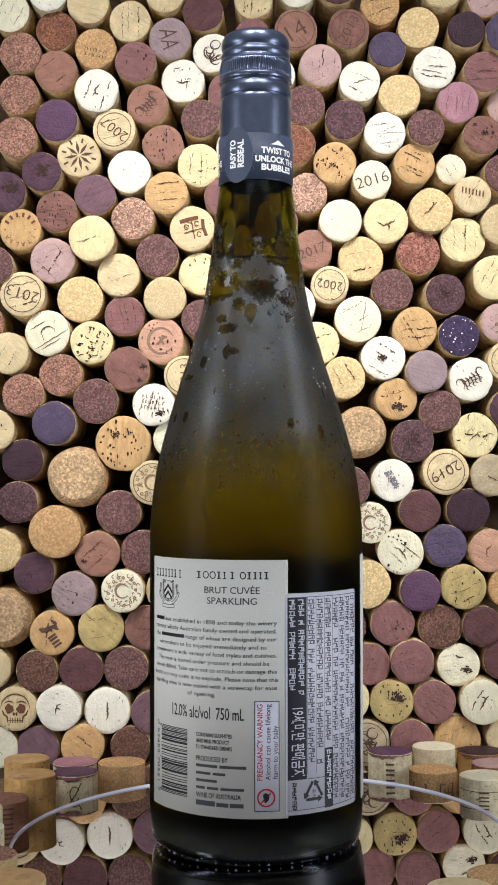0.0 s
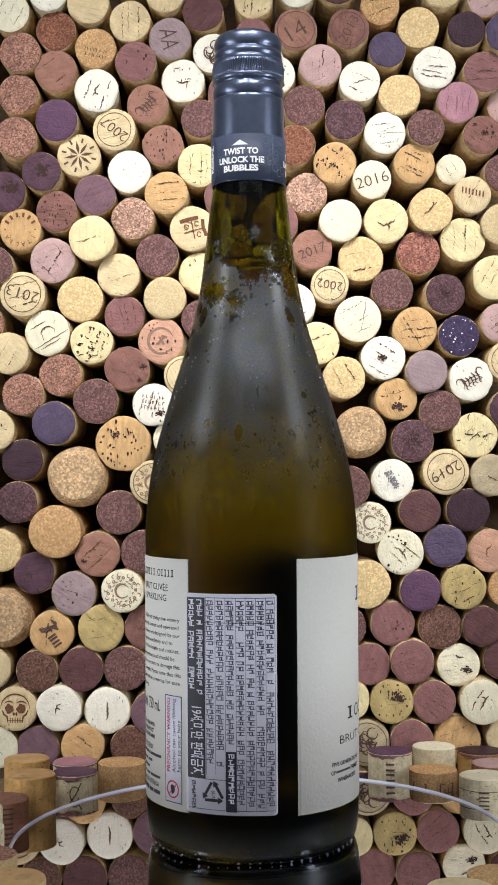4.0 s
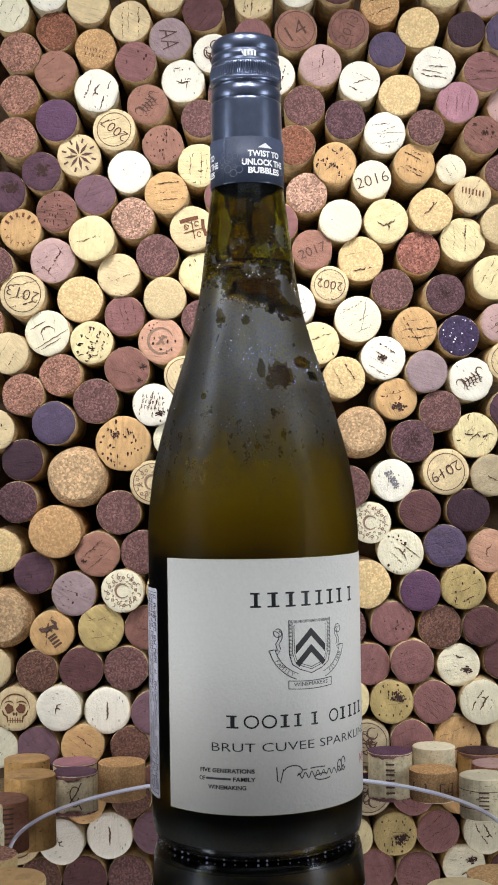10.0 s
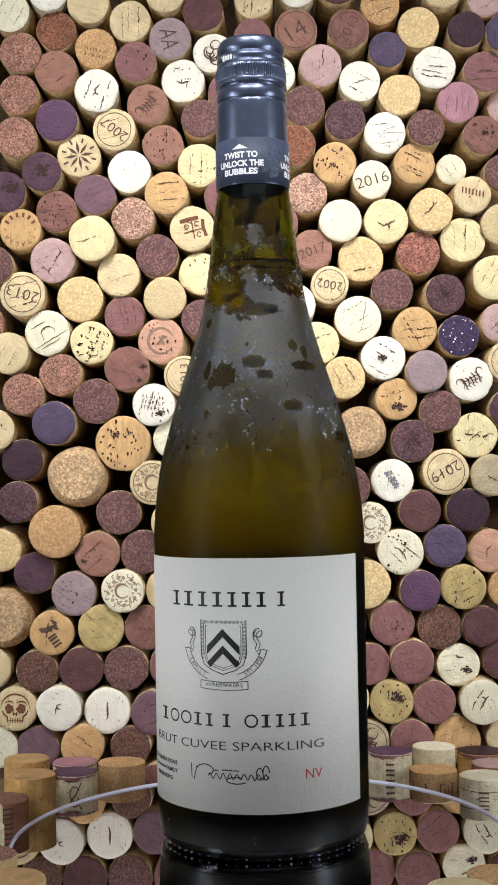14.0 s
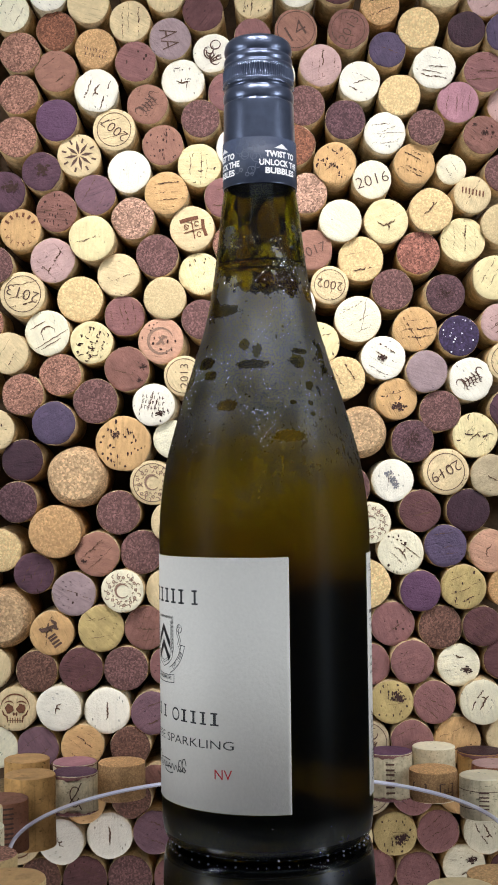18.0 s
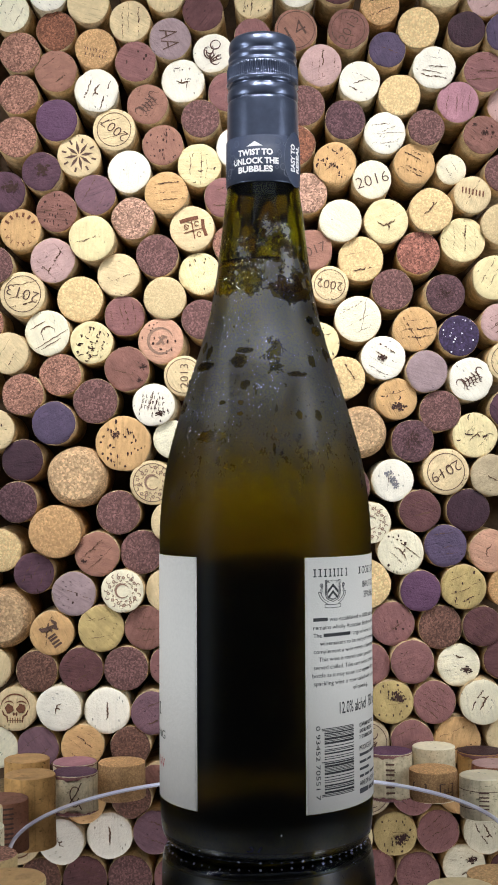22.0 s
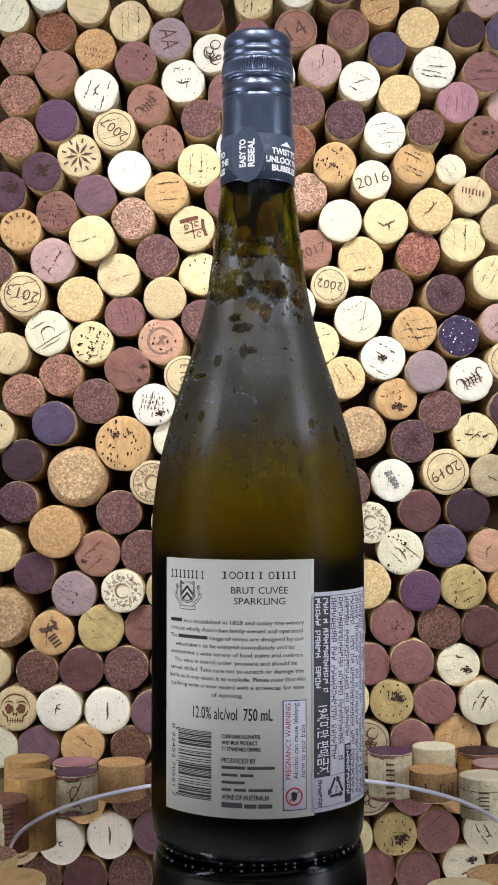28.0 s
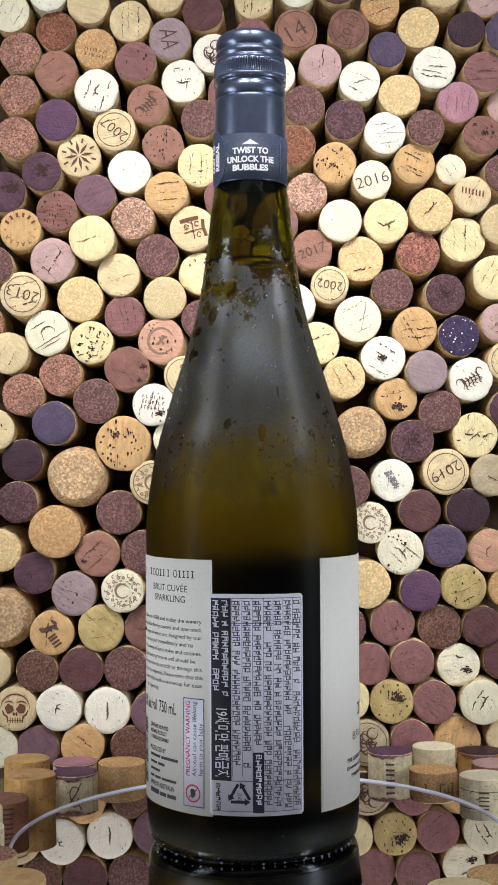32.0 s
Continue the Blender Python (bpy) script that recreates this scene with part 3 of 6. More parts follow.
def build_band():
    Rb = 0.01518
    band = part("neck_band", curved_sheet(0, 359.99, 0.2631, 0.2814, Rb, 0.00025, 120), BAND, BOTTLE, "black paper neck band printed with bubbles")
    Rp = Rb + 0.00006
    for a in (65.0, 170.8, 308.0):
        bm = bmesh.new()
        slope(bm, -0.0034, 0, 0, 0, 0.00001, 0.0020)
        slope(bm, 0, 0, 0.0034, 0, 0.0020, 0.00001)
        part("arrow", wrapped(bm, Rp, a, 0.2768), BAND_WHITE, band)
        for text, z, w in (("TWIST TO", 0.2733, 0.0148), ("UNLOCK THE", 0.2698, 0.0198), ("BUBBLES", 0.2665, 0.0148)):
            bm = bmesh.new()
            lettering(bm, text, 0, 0, 0.0024, w, bold=0.045)
            part("lettering", wrapped(bm, Rp, a, z), BAND_WHITE, band)
        rng = random.Random(int(a))
        for side in (-1, 1):
            set_down = []
            while len(set_down) < 9:
                r = rng.uniform(0.0006, 0.0019)
                b, z = side * rng.uniform(32, 62), rng.uniform(0.2660, 0.2795)
                if any(math.hypot((b - p) * 0.000265, z - q) < 0.9 * (r + o) for p, q, o in set_down):
                    rng.random()
                    if rng.random() < 0.98:
                        continue
                set_down.append((b, z, r))
                bm = bmesh.new()
                stroke(bm, arc(0, 0, r, 0, 360, 20), 0.00022)
                part("bubble_print", wrapped(bm, Rp, a + b, z), BAND_LINE, band)
    # oval seal
    bm = bmesh.new()
    rings = [[bm.verts.new((0, 0, 0))]]
    for k in range(1, 7):
        rings.append([bm.verts.new((0.0068 * k / 6 * math.cos(2 * math.pi * i / 40), 0.0112 * k / 6 * math.sin(2 * math.pi * i / 40), 0)) for i in range(40)])
    for k in range(6):
        for i in range(40):
            j = (i + 1) % 40
            if k == 0:
                bm.faces.new((rings[0][0], rings[1][i], rings[1][j]))
            else:
                bm.faces.new((rings[k][i], rings[k + 1][i], rings[k + 1][j], rings[k][j]))
    seal = part("oval_seal", wrapped(bm, Rb + 0.00018, 242.4, 0.2728), BAND, band, "black oval reseal sticker")
    bm = bmesh.new()
    stroke(bm, arc(0, 0, 0.0067, 0, 360, 48, 0.0111), 0.00014)
    part("seal_rim", wrapped(bm, Rb + 0.00022, 242.4, 0.2728), BAND_LINE, seal)
    for text, u, w in (("EASY TO", -0.0019, 0.0112), ("RESEAL", 0.0017, 0.0112)):
        bm = bmesh.new()
        lettering(bm, text, u, 0, 0.0026, w, turn=90, bold=0.045)
        part("lettering", wrapped(bm, Rb + 0.00024, 242.0, 0.2732), BAND_WHITE, seal)


build_band()

RP = R_LABEL + 0.00007


def printed(name, parent, material, degrees, z, draw, label="", R=RP):
    bm = bmesh.new()
    draw(bm)
    ob = part(name, wrapped(bm, R, degrees, z), material, parent, label)
    if name in ("fine_print", "barcode", "text_line", "grid_line"):
        ob["kind"] = "stuff"
    return ob


def name_blocks(name, parent, degrees, z, widths, total, height, label):
    """A name in capitals, reduced to plain shapes of the letters' size: an upright block each, rings for round ones."""
    s = sum(abs(w) for w in widths)
    u = -total / 2
    for w in widths:
        step = total * abs(w) / s
        if w > 0:
            bm = bmesh.new()
            if w % 1:
                stroke(bm, arc(u + step / 2, height / 2, step * 0.38, 0, 360, 28, height * 0.46), height * 0.13)
            else:
                bar(bm, u + step * 0.36, u + step * 0.58, height * 0.1, height * 0.9)
                bar(bm, u + step * 0.14, u + step * 0.78, 0, height * 0.12)
                bar(bm, u + step * 0.14, u + step * 0.70, height * 0.88, height)
            part(name, wrapped(bm, RP, degrees, z), INK, parent, label)
        u += step


def crest(bm, k):
    """A shield with two chevrons between ribbon scrolls; k is its scale."""
    w = 0.00034 * (0.6 + 0.4 * k)
    for g, t in ((1.0, 1.0), (0.86, 0.7), (0.78, 0.7)):
        sh = [(-0.0092 * g, 0.0098 * g), (0.0092 * g, 0.0098 * g), (0.0092 * g, -0.0030 * g), (0.0080 * g, -0.0068 * g), (0.0050 * g, -0.0088 * g),
              (0.0, -0.0105 * g), (-0.0050 * g, -0.0088 * g), (-0.0080 * g, -0.0068 * g), (-0.0092 * g, -0.0030 * g), (-0.0092 * g, 0.0098 * g)]
        stroke(bm, [(x * k, y * k) for x, y in sh], w * t)
    for i in range(34):
        x = (-0.0086 + 0.0172 * i / 33) * k
        bar(bm, x - 0.00008 * k, x + 0.00008 * k, 0.0086 * k, 0.0097 * k)
    for i in range(26):
        y = (-0.0045 + 0.0128 * i / 25) * k
        for s in (-1, 1):
            bar(bm, s * 0.0080 * k, s * 0.0091 * k, y - 0.00008 * k, y + 0.00008 * k)
    for s in (-1, 1):
        slope(bm, 0, 0.0035 * k, s * 0.0066 * k, -0.0031 * k, 0.0031 * k, 0.0031 * k)
        slope(bm, 0, -0.0027 * k, s * 0.0052 * k, -0.0079 * k, 0.0031 * k, 0.0031 * k)
        slope(bm, s * 0.0052 * k, -0.0079 * k, s * 0.0066 * k, -0.0065 * k, 0.0031 * k, 0.0003 * k, 3)


def scrolls(bm, k):
    w = 0.00030 * (0.6 + 0.4 * k)
    for s in (-1, 1):
        for d in (0.0, 0.0022):
            stroke(bm, [(s * x * k, y * k) for x, y in arc(0.0, 0.0015, 0.0172 - d, -68, -12, 16, 0.0150 - d)], w)
        for d in (0.0, 0.0013):
            stroke(bm, [(s * x * k, y * k) for x, y in ((0.0125 + d, -0.0010), (0.0132 + d, 0.0010), (0.0120 + d, 0.0030), (0.0118 + d, 0.0050), (0.0132 + d, 0.0060))], w)
        stroke(bm, [(s * x * k, y * k) for x, y in arc(0.0136, 0.0052, 0.0016, 60, 400, 16)], w)
        stroke(bm, [(s * x * k, y * k) for x, y in ((0.0172, -0.0014), (0.0152, -0.0010), (0.0128, -0.0016), (0.0140, -0.0028))], w)
    for v in (-0.0128, -0.0158):
        stroke(bm, [(x * k, (v - 0.0006 * math.cos(x * 150)) * k) for x in [-0.0096 + 0.0192 * i / 16 for i in range(17)]], w)
    for x in (-0.0096, 0.0096):
        stroke(bm, [(x * k, -0.0129 * k), (x * k, -0.0159 * k)], w)


def front_label():
    lab = part("front_label", curved_sheet(-15.8, 145.8, 0.0183, 0.1139, R_LABEL, 0.0002, 80), PAPER, BOTTLE, "cream textured paper front label with black print")
    lab.matrix_basis = pose(0, 0, 0, 0, 0, 0.4)
    c = 65.2
    name_blocks("brand_block", lab, c, 0.0957, (8, 9, 8, 8, 7, 7, 7, -3, 6), 0.0500, 0.0056, "plain dark block in place of a letter")
    printed("crest_shield", lab, INK, 64.8, 0.0808, lambda bm: crest(bm, 1.0), "printed shield with two black chevrons")
    printed("crest_ribbon", lab, INK_SOFT, 64.8, 0.0808, lambda bm: scrolls(bm, 1.0), "printed ribbon scroll")
    printed("ribbon_word", lab, INK_SOFT, 64.8, 0.0657, lambda bm: lettering(bm, "WINEMAKERS", 0, 0, 0.0015, 0.0150))

    def ribbon_side(bm, word, s):
        n = len(word)
        for i, ch in enumerate(word):
            a = (-150 if s < 0 else -56) + i * (36.0 / n) * (1.0 if s < 0 else 1.0)
            lettering(bm, ch, 0.0160 * math.cos(radians(a)), 0.0015 + 0.0138 * math.sin(radians(a)), 0.0015, turn=a + 90 + 0.01)
    printed("ribbon_word", lab, INK_SOFT, 64.8, 0.0808, lambda bm: ribbon_side(bm, "FAMILY", -1))
    printed("ribbon_word", lab, INK_SOFT, 64.8, 0.0808, lambda bm: ribbon_side(bm, "EST 1858", 1))
    name_blocks("product_block", lab, 64.6, 0.0507, (9, 8.5, 8.5, 7, 6, -3, 6, -5, 7.5, 7, 6, 6, 7), 0.0690, 0.0048, "plain dark block in place of a letter")
    printed("lettering", lab, INK, 64.5, 0.0420, lambda bm: lettering(bm, "BRUT CUVEE SPARKLING", 0, 0, 0.0034, 0.0788, bold=-0.008))
    printed("lettering", lab, INK, 19.8, 0.0340, lambda bm: lettering(bm, "FIVE GENERATIONS", 0, 0, 0.0016, 0.0215, bold=0.025))
    printed("name_bar", lab, INK_SOFT, 16.4, 0.0309, lambda bm: bar(bm, -0.0058, 0.0042, 0.0004, 0.0012))
    printed("lettering", lab, INK, 6.6, 0.0309, lambda bm: lettering(bm, "OF", 0, 0, 0.0016, 0.0026, bold=0.025))
    printed("lettering", lab, INK, 28.8, 0.0309, lambda bm: lettering(bm, "FAMILY", 0, 0, 0.0016, 0.0086, bold=0.025))
    printed("lettering", lab, INK, 19.8, 0.0278, lambda bm: lettering(bm, "WINEMAKING", 0, 0, 0.0016, 0.0150, bold=0.025))
    printed("lettering", lab, INK_RED, 111.0, 0.0308, lambda bm: lettering(bm, "NV", 0, 0, 0.0039, 0.0072))

    def pen(bm):
        rng = random.Random(4)
        stroke(bm, [(-0.0165, 0.0030), (-0.0163, -0.0020), (-0.0152, -0.0030), (-0.0138, 0.0022)], 0.0004)
        stroke(bm, arc(-0.0100, 0.0012, 0.0036, 170, -60, 16, 0.0020), 0.0004)
        pts = [(-0.0085 + 0.0235 * i / 60, -0.0008 + 0.0011 * math.sin(i * 0.9) + rng.uniform(-0.0002, 0.0002)) for i in range(61)]
        stroke(bm, pts, 0.00036)
        stroke(bm, [(-0.0062, 0.0012), (-0.0010, 0.0016), (0.0040, 0.0014)], 0.0004)
        stroke(bm, arc(0.0030, -0.0022, 0.0040, 60, 330, 16, 0.0012), 0.0004)
        stroke(bm, arc(0.0118, 0.0004, 0.0012, 0, 330, 14, 0.0022), 0.0004)
        stroke(bm, arc(0.0142, 0.0008, 0.0012, 0, 330, 14, 0.0026), 0.0004)
    printed("pen_flourish", lab, INK, 67.0, 0.0330, pen, "handwritten flourish as a plain pen stroke")


def back_label():
    lab = part("back_label", curved_sheet(205.1, 288.9, 0.0184, 0.1138, R_LABEL, 0.0002, 48), PAPER_BACK, BOTTLE, "cream back label with small black text")
    lab.matrix_basis = pose(0, 0, 0, 0, 0, -1.4)
    name_blocks("brand_block", lab, 220.6, 0.1064, (8, 9, 8, 8, 7, 7, 7, -3, 6), 0.0172, 0.0030, "plain dark block in place of a letter")
    printed("crest_shield", lab, INK, 221.4, 0.1012, lambda bm: crest(bm, 0.40), "small printed shield with chevrons")
    printed("crest_ribbon", lab, INK_SOFT, 221.4, 0.1012, lambda bm: scrolls(bm, 0.40))
    name_blocks("product_block", lab, 260.4, 0.1067, (9, 8.5, 8.5, 7, 6, -3, 6, -5, 7.5, 7, 6, 6, 7), 0.0290, 0.0027, "plain dark block in place of a letter")
    printed("lettering", lab, INK_SOFT, 260.5, 0.1013, lambda bm: lettering(bm, "BRUT CUVÉE", 0, 0, 0.0026, 0.0214))
    printed("lettering", lab, INK_SOFT, 260.5, 0.0973, lambda bm: lettering(bm, "SPARKLING", 0, 0, 0.0026, 0.0192))
    W = 0.0555
    lines = [("was established in 1858 and today the winery", 0.13, 1.0), ("remains wholly Australian family owned and operated.", 0.0, 1.0),
             ("range of wines are designed by our", 0.345, 1.0), ("winemakers to be enjoyed immediately and to", 0.05, 0.93),
             ("complement a wide variety of food styles and cuisines.", 0.0, 1.0), ("This wine is stored under pressure and should be", 0.04, 0.95),
             ("served chilled. Take care not to scratch or damage this", 0.0, 1.0), ("bottle as it may cause it to explode. Please note that this", -0.01, 1.01),
             ("sparkling wine is now sealed with a screwcap for ease", 0.0, 1.0), ("of opening.", 0.36, 0.58)]
    for i, (text, a, b) in enumerate(lines):
        z = 0.0897 - 0.002985 * i
        printed("text_line", lab, INK, 246.3, z, lambda bm: lettering(bm, text, W * ((a + b) / 2 - 0.5), 0, 0.00165, W * (b - a)))
        if i == 0:
            printed("name_bar", lab, INK, 246.3, z, lambda bm: bar(bm, -W * 0.5, -W * 0.385, 0.0001, 0.0014))
        if i == 2:
            printed("text_line", lab, INK, 246.3, z, lambda bm: lettering(bm, "The", W * -0.468, 0, 0.00165, W * 0.064))
            printed("name_bar", lab, INK, 246.3, z, lambda bm: bar(bm, -W * 0.42, -W * 0.17, 0.0001, 0.0014))
    printed("lettering", lab, INK, 246.1, 0.0545, lambda bm: lettering(bm, "12.0% alc/vol  750 mL", 0, 0, 0.0046, 0.0314, bold=0.006))

    def barcode(bm):
        rng = random.Random(9)
        unit = 0.00027
        k = 0
        while k < 94:
            wide = rng.choice((1, 1, 2, 3)) if 3 < k < 90 else 1
            full = k < 3 or k > 90 or 45 < k < 49
            bar(bm, -0.0080 - (0.0012 if full else 0), 0.0075, k * unit - 0.00002, (k + wide) * unit + 0.00002)
            k += wide + (rng.choice((1, 1, 2, 3)) if 3 < k < 90 else 1)
    printed("barcode", lab, INK, 226.0, 0.0243, barcode, "black barcode bars")
    printed("lettering", lab, INK, 211.8, 0.0371, lambda bm: lettering(bm, "0 93452 70551 7", 0, 0, 0.0019, 0.0275, turn=-90), "")
    small = (("CONTAINS SULPHITES", 0.0478, 0.0146), ("AND MILK PRODUCT", 0.0455, 0.0136), ("7.1 STANDARD DRINKS", 0.0432, 0.0147))
    for text, z, w in small:
        printed("lettering", lab, INK, 241.4, z, lambda bm: lettering(bm, text, 0, 0, 0.0015, w, anchor="l", bold=0.02))
    printed("lettering", lab, INK, 241.4, 0.0388, lambda bm: lettering(bm, "PRODUCED BY", 0, 0, 0.0019, 0.0130, anchor="l", bold=0.01))
    printed("name_bar", lab, INK_SOFT, 241.4, 0.0361, lambda bm: (bar(bm, 0, 0.0090, 0.0004, 0.0015), bar(bm, 0.0098, 0.0200, 0.0004, 0.0015)))
    for i, ws in enumerate(((0.0062, 0.0050), (0.0088,), (0.0038, 0.0046, 0.0090))):
        def address(bm, ws=ws):
            u = 0.0
            for w in ws:
                bar(bm, u, u + w, 0.0004, 0.0014)
                u += w + 0.0009
        printed("address_bar", lab, INK_SOFT, 241.4, 0.0334 - 0.0027 * i, address)
    printed("lettering", lab, INK, 241.4, 0.0253, lambda bm: lettering(bm, "WINE OF AUSTRALIA", 0, 0, 0.0019, 0.0180, anchor="l", bold=0.01))
    printed("web_bar", lab, INK_SOFT, 241.4, 0.0222, lambda bm: (bar(bm, 0, 0.0080, 0.0001, 0.0020), bar(bm, 0.0086, 0.0132, 0.0001, 0.0016), bar(bm, 0.0138, 0.0190, 0.0001, 0.0016)))
    # warning panel
    panel = part("warning_panel", curved_sheet(271.9, 284.5, 0.0211, 0.0618, RP, 0.00006, 8), STICKER, lab, "white boxed warning panel")
    Rw = RP + 0.00004

    def frame_lines(bm):
        for v0, v1 in ((-0.0203, -0.0200), (0.0200, 0.0203)):
            bar(bm, -0.0047, 0.0047, v0, v1)
        for u in (-0.0047, 0.0044):
            bar(bm, u, u + 0.0003, -0.0203, 0.0203)
    printed("frame_line", panel, INK, 278.2, 0.04145, frame_lines, R=Rw)
    printed("lettering", panel, INK_RED, 278.2, 0.0466, lambda bm: lettering(bm, "PREGNANCY WARNING", -0.0027, 0, 0.0021, 0.0280, turn=90, bold=0.01), R=Rw)
    printed("lettering", panel, INK, 278.2, 0.0466, lambda bm: lettering(bm, "Alcohol can cause lifelong", 0.0003, 0, 0.0020, 0.0280, turn=90), R=Rw)
    printed("lettering", panel, INK, 278.2, 0.0429, lambda bm: lettering(bm, "harm to your baby", 0.0030, 0, 0.0020, 0.0195, turn=90), R=Rw)

    def badge(bm):
        stroke(bm, arc(0, 0, 0.0031, 0, 360, 28), 0.0006)
        stroke(bm, [(-0.0018, -0.0018), (0.0018, 0.0018)], 0.0005)
    printed("badge_shape", panel, INK, 277.8, 0.0262, lambda bm: blob(bm, 0, 0, 0.0014, random.Random(3), 10, 0.3, 0.0018), R=Rw)
    printed("badge_ring", panel, INK_RED, 277.8, 0.0262, badge, R=Rw + 0.00003)


def import_sticker():
    Rs = R_LABEL + 0.00024
    lab = part("import_sticker", curved_sheet(285.7, 333.2, 0.0193, 0.1013, Rs, 0.0002, 36, 0.0008), STICKER, BOTTLE, "white import sticker with dense black bars of print")
    lab.matrix_basis = pose(0, 0, 0, 0, 0, 0.5)
    Rb = Rs + 0.00005
    H = 0.0990 - 0.0225
    z1 = 0.0998

    def block(bm, a0, a1, za, zb):
        bar(bm, (a0 - 309.5) * radians(1) * Rb, (a1 - 309.5) * radians(1) * Rb, za, zb)
    black = part("black_panel", wrapped(_flat(lambda bm: (block(bm, 286.6, 296.8, 0.0322, z1), block(bm, 307.6, 312.8, 0.0205, 0.0428))), Rb, 309.5, 0.0), INK_NAVY, lab, "black printed field")

    def glyphs(bm, a, width, za, zb, seed, size):
        """Unreadable signs in a column, each cut down to two or three short bars."""
        rng = random.Random(seed)
        z = za
        u = (a - 309.5) * radians(1) * Rb
        while z > zb + size:
            if rng.random() < 0.12:
                z -= size * 0.7
                continue
            h = size * rng.uniform(0.72, 0.9)
            t = size * 0.17
            bar(bm, u - width / 2, u + width * rng.uniform(0.1, 0.5), z - t, z)
            bar(bm, u - width * rng.uniform(0.0, 0.5), u + width / 2, z - h, z - h + t)
            s = rng.uniform(-0.45, 0.3) * width
            bar(bm, u + s, u + s + t, z - h, z)
            for _ in range(2):
                s = rng.uniform(-0.3, 0.4) * width
                bar(bm, u + s, u + s + t, z - h * 0.8, z)
            z -= size
    Rg = Rb + 0.00005
    for a, w, za, zb, seed, size in ((289.0, 0.0026, z1 - 0.0008, 0.064, 1, 0.0021), (293.8, 0.0026, z1 - 0.0008, 0.062, 2, 0.0021),
                                     (310.3, 0.0023, 0.0420, 0.0212, 4, 0.0021)):
        printed("fine_print", black, STICKER, 309.5, 0.0, lambda bm: glyphs(bm, a, w, za, zb, seed, size), R=Rg)
    printed("lettering", black, STICKER, 291.6, 0.0462, lambda bm: lettering(bm, "19세미만 판매금지", 0.0004, 0, 0.0044, 0.0252, turn=-90, bold=0.01), R=Rg)
    for k, (a, zb) in enumerate(((299.4, 0.036), (304.6, 0.036), (309.8, 0.044), (315.0, 0.0215), (320.0, 0.0215), (325.0, 0.0215), (329.8, 0.0215))):
        printed("fine_print", lab, INK_GREY, 309.5, 0.0, lambda bm: glyphs(bm, a, 0.0030, z1 - 0.0010, zb, 20 + k, 0.0019), R=Rb)

    def grid(bm):
        for a in (297.2, 302.2, 307.4, 312.8, 317.6, 322.6, 327.6, 332.2):
            block(bm, a, a + 0.16, 0.0340 if a < 307 else 0.0210, z1)
        for z in (z1, 0.0210, 0.0322, 0.0905):
            block(bm, 296.8 if z > 0.03 else 287, 332.3, z - 0.0001, z + 0.0001)
    printed("grid_line", lab, INK_NAVY, 309.5, 0.0, grid, R=Rb)

    def recycling(bm):
        for k in range(3):
            a = radians(90 + 120 * k)
            b = radians(90 + 120 * (k + 1))
            p, q = (math.cos(a), math.sin(a)), (math.cos(b), math.sin(b))
            stroke(bm, [(0.0050 * (p[0] * (1 - t) + q[0] * t), 0.0050 * (p[1] * (1 - t) + q[1] * t)) for t in (0.12, 0.5, 0.78)], 0.0011)
            m = (0.0050 * (p[0] * 0.12 + q[0] * 0.88), 0.0050 * (p[1] * 0.12 + q[1] * 0.88))
            d = (q[0] - p[0], q[1] - p[1])
            poly(bm, [(m[0] + d[0] * 0.0004, m[1] + d[1] * 0.0004), (m[0] - d[0] * 0.0008 - d[1] * 0.0008, m[1] - d[1] * 0.0008 + d[0] * 0.0008),
                      (m[0] - d[0] * 0.0008 + d[1] * 0.0008, m[1] - d[1] * 0.0008 - d[0] * 0.0008)])
    printed("lettering", lab, INK_NAVY, 300.8, 0.0266, lambda bm: lettering(bm, "유리", 0, 0, 0.0014, 0.0032, turn=-90), R=Rb)
    printed("recycling_mark", lab, INK_NAVY, 300.8, 0.0270, recycling, "black recycling triangle", R=Rb)
    printed("fine_print", lab, INK_NAVY, 309.5, 0.0, lambda bm: glyphs(bm, 290.0, 0.0018, 0.0312, 0.0208, 51, 0.0017), R=Rb)


def _flat(draw):
    bm = bmesh.new()
    draw(bm)
    return bm


def moulded_number():
    bm = bmesh.new()
    lettering(bm, "37", 0, 0, 0.0036, 0.0068)
    part("moulded_number", wrapped(bm, 0.04236, 178.0, 0.0052), INK_NAVY, BOTTLE, "number moulded in the foot of the glass")


def foot_rim():
    """The ring of moulded studs on which the bottle stands."""
    rng = random.Random(62)
    bm = bmesh.new()
    for i in range(62):
        a = 2 * math.pi * (i + rng.uniform(-0.12, 0.12)) / 62
        z = 0.0008 + rng.uniform(-0.0001, 0.0002)
        size = rng.choice((0.00028, 0.0004, 0.0006))
        r = radius_at(z)[0]
        m = pose(r * math.cos(a), r * math.sin(a), z, 0, 0, math.degrees(a)) @ Matrix.Diagonal((size, size * 0.8, size, 1))
        bmesh.ops.create_icosphere(bm, subdivisions=1, radius=1, matrix=m)
    part("foot_studs", bm, STUD, BOTTLE, "row of small studs round the foot, glint painted pale")["kind"] = "stuff"


foot_rim()
moulded_number()
front_label()
back_label()
import_sticker()


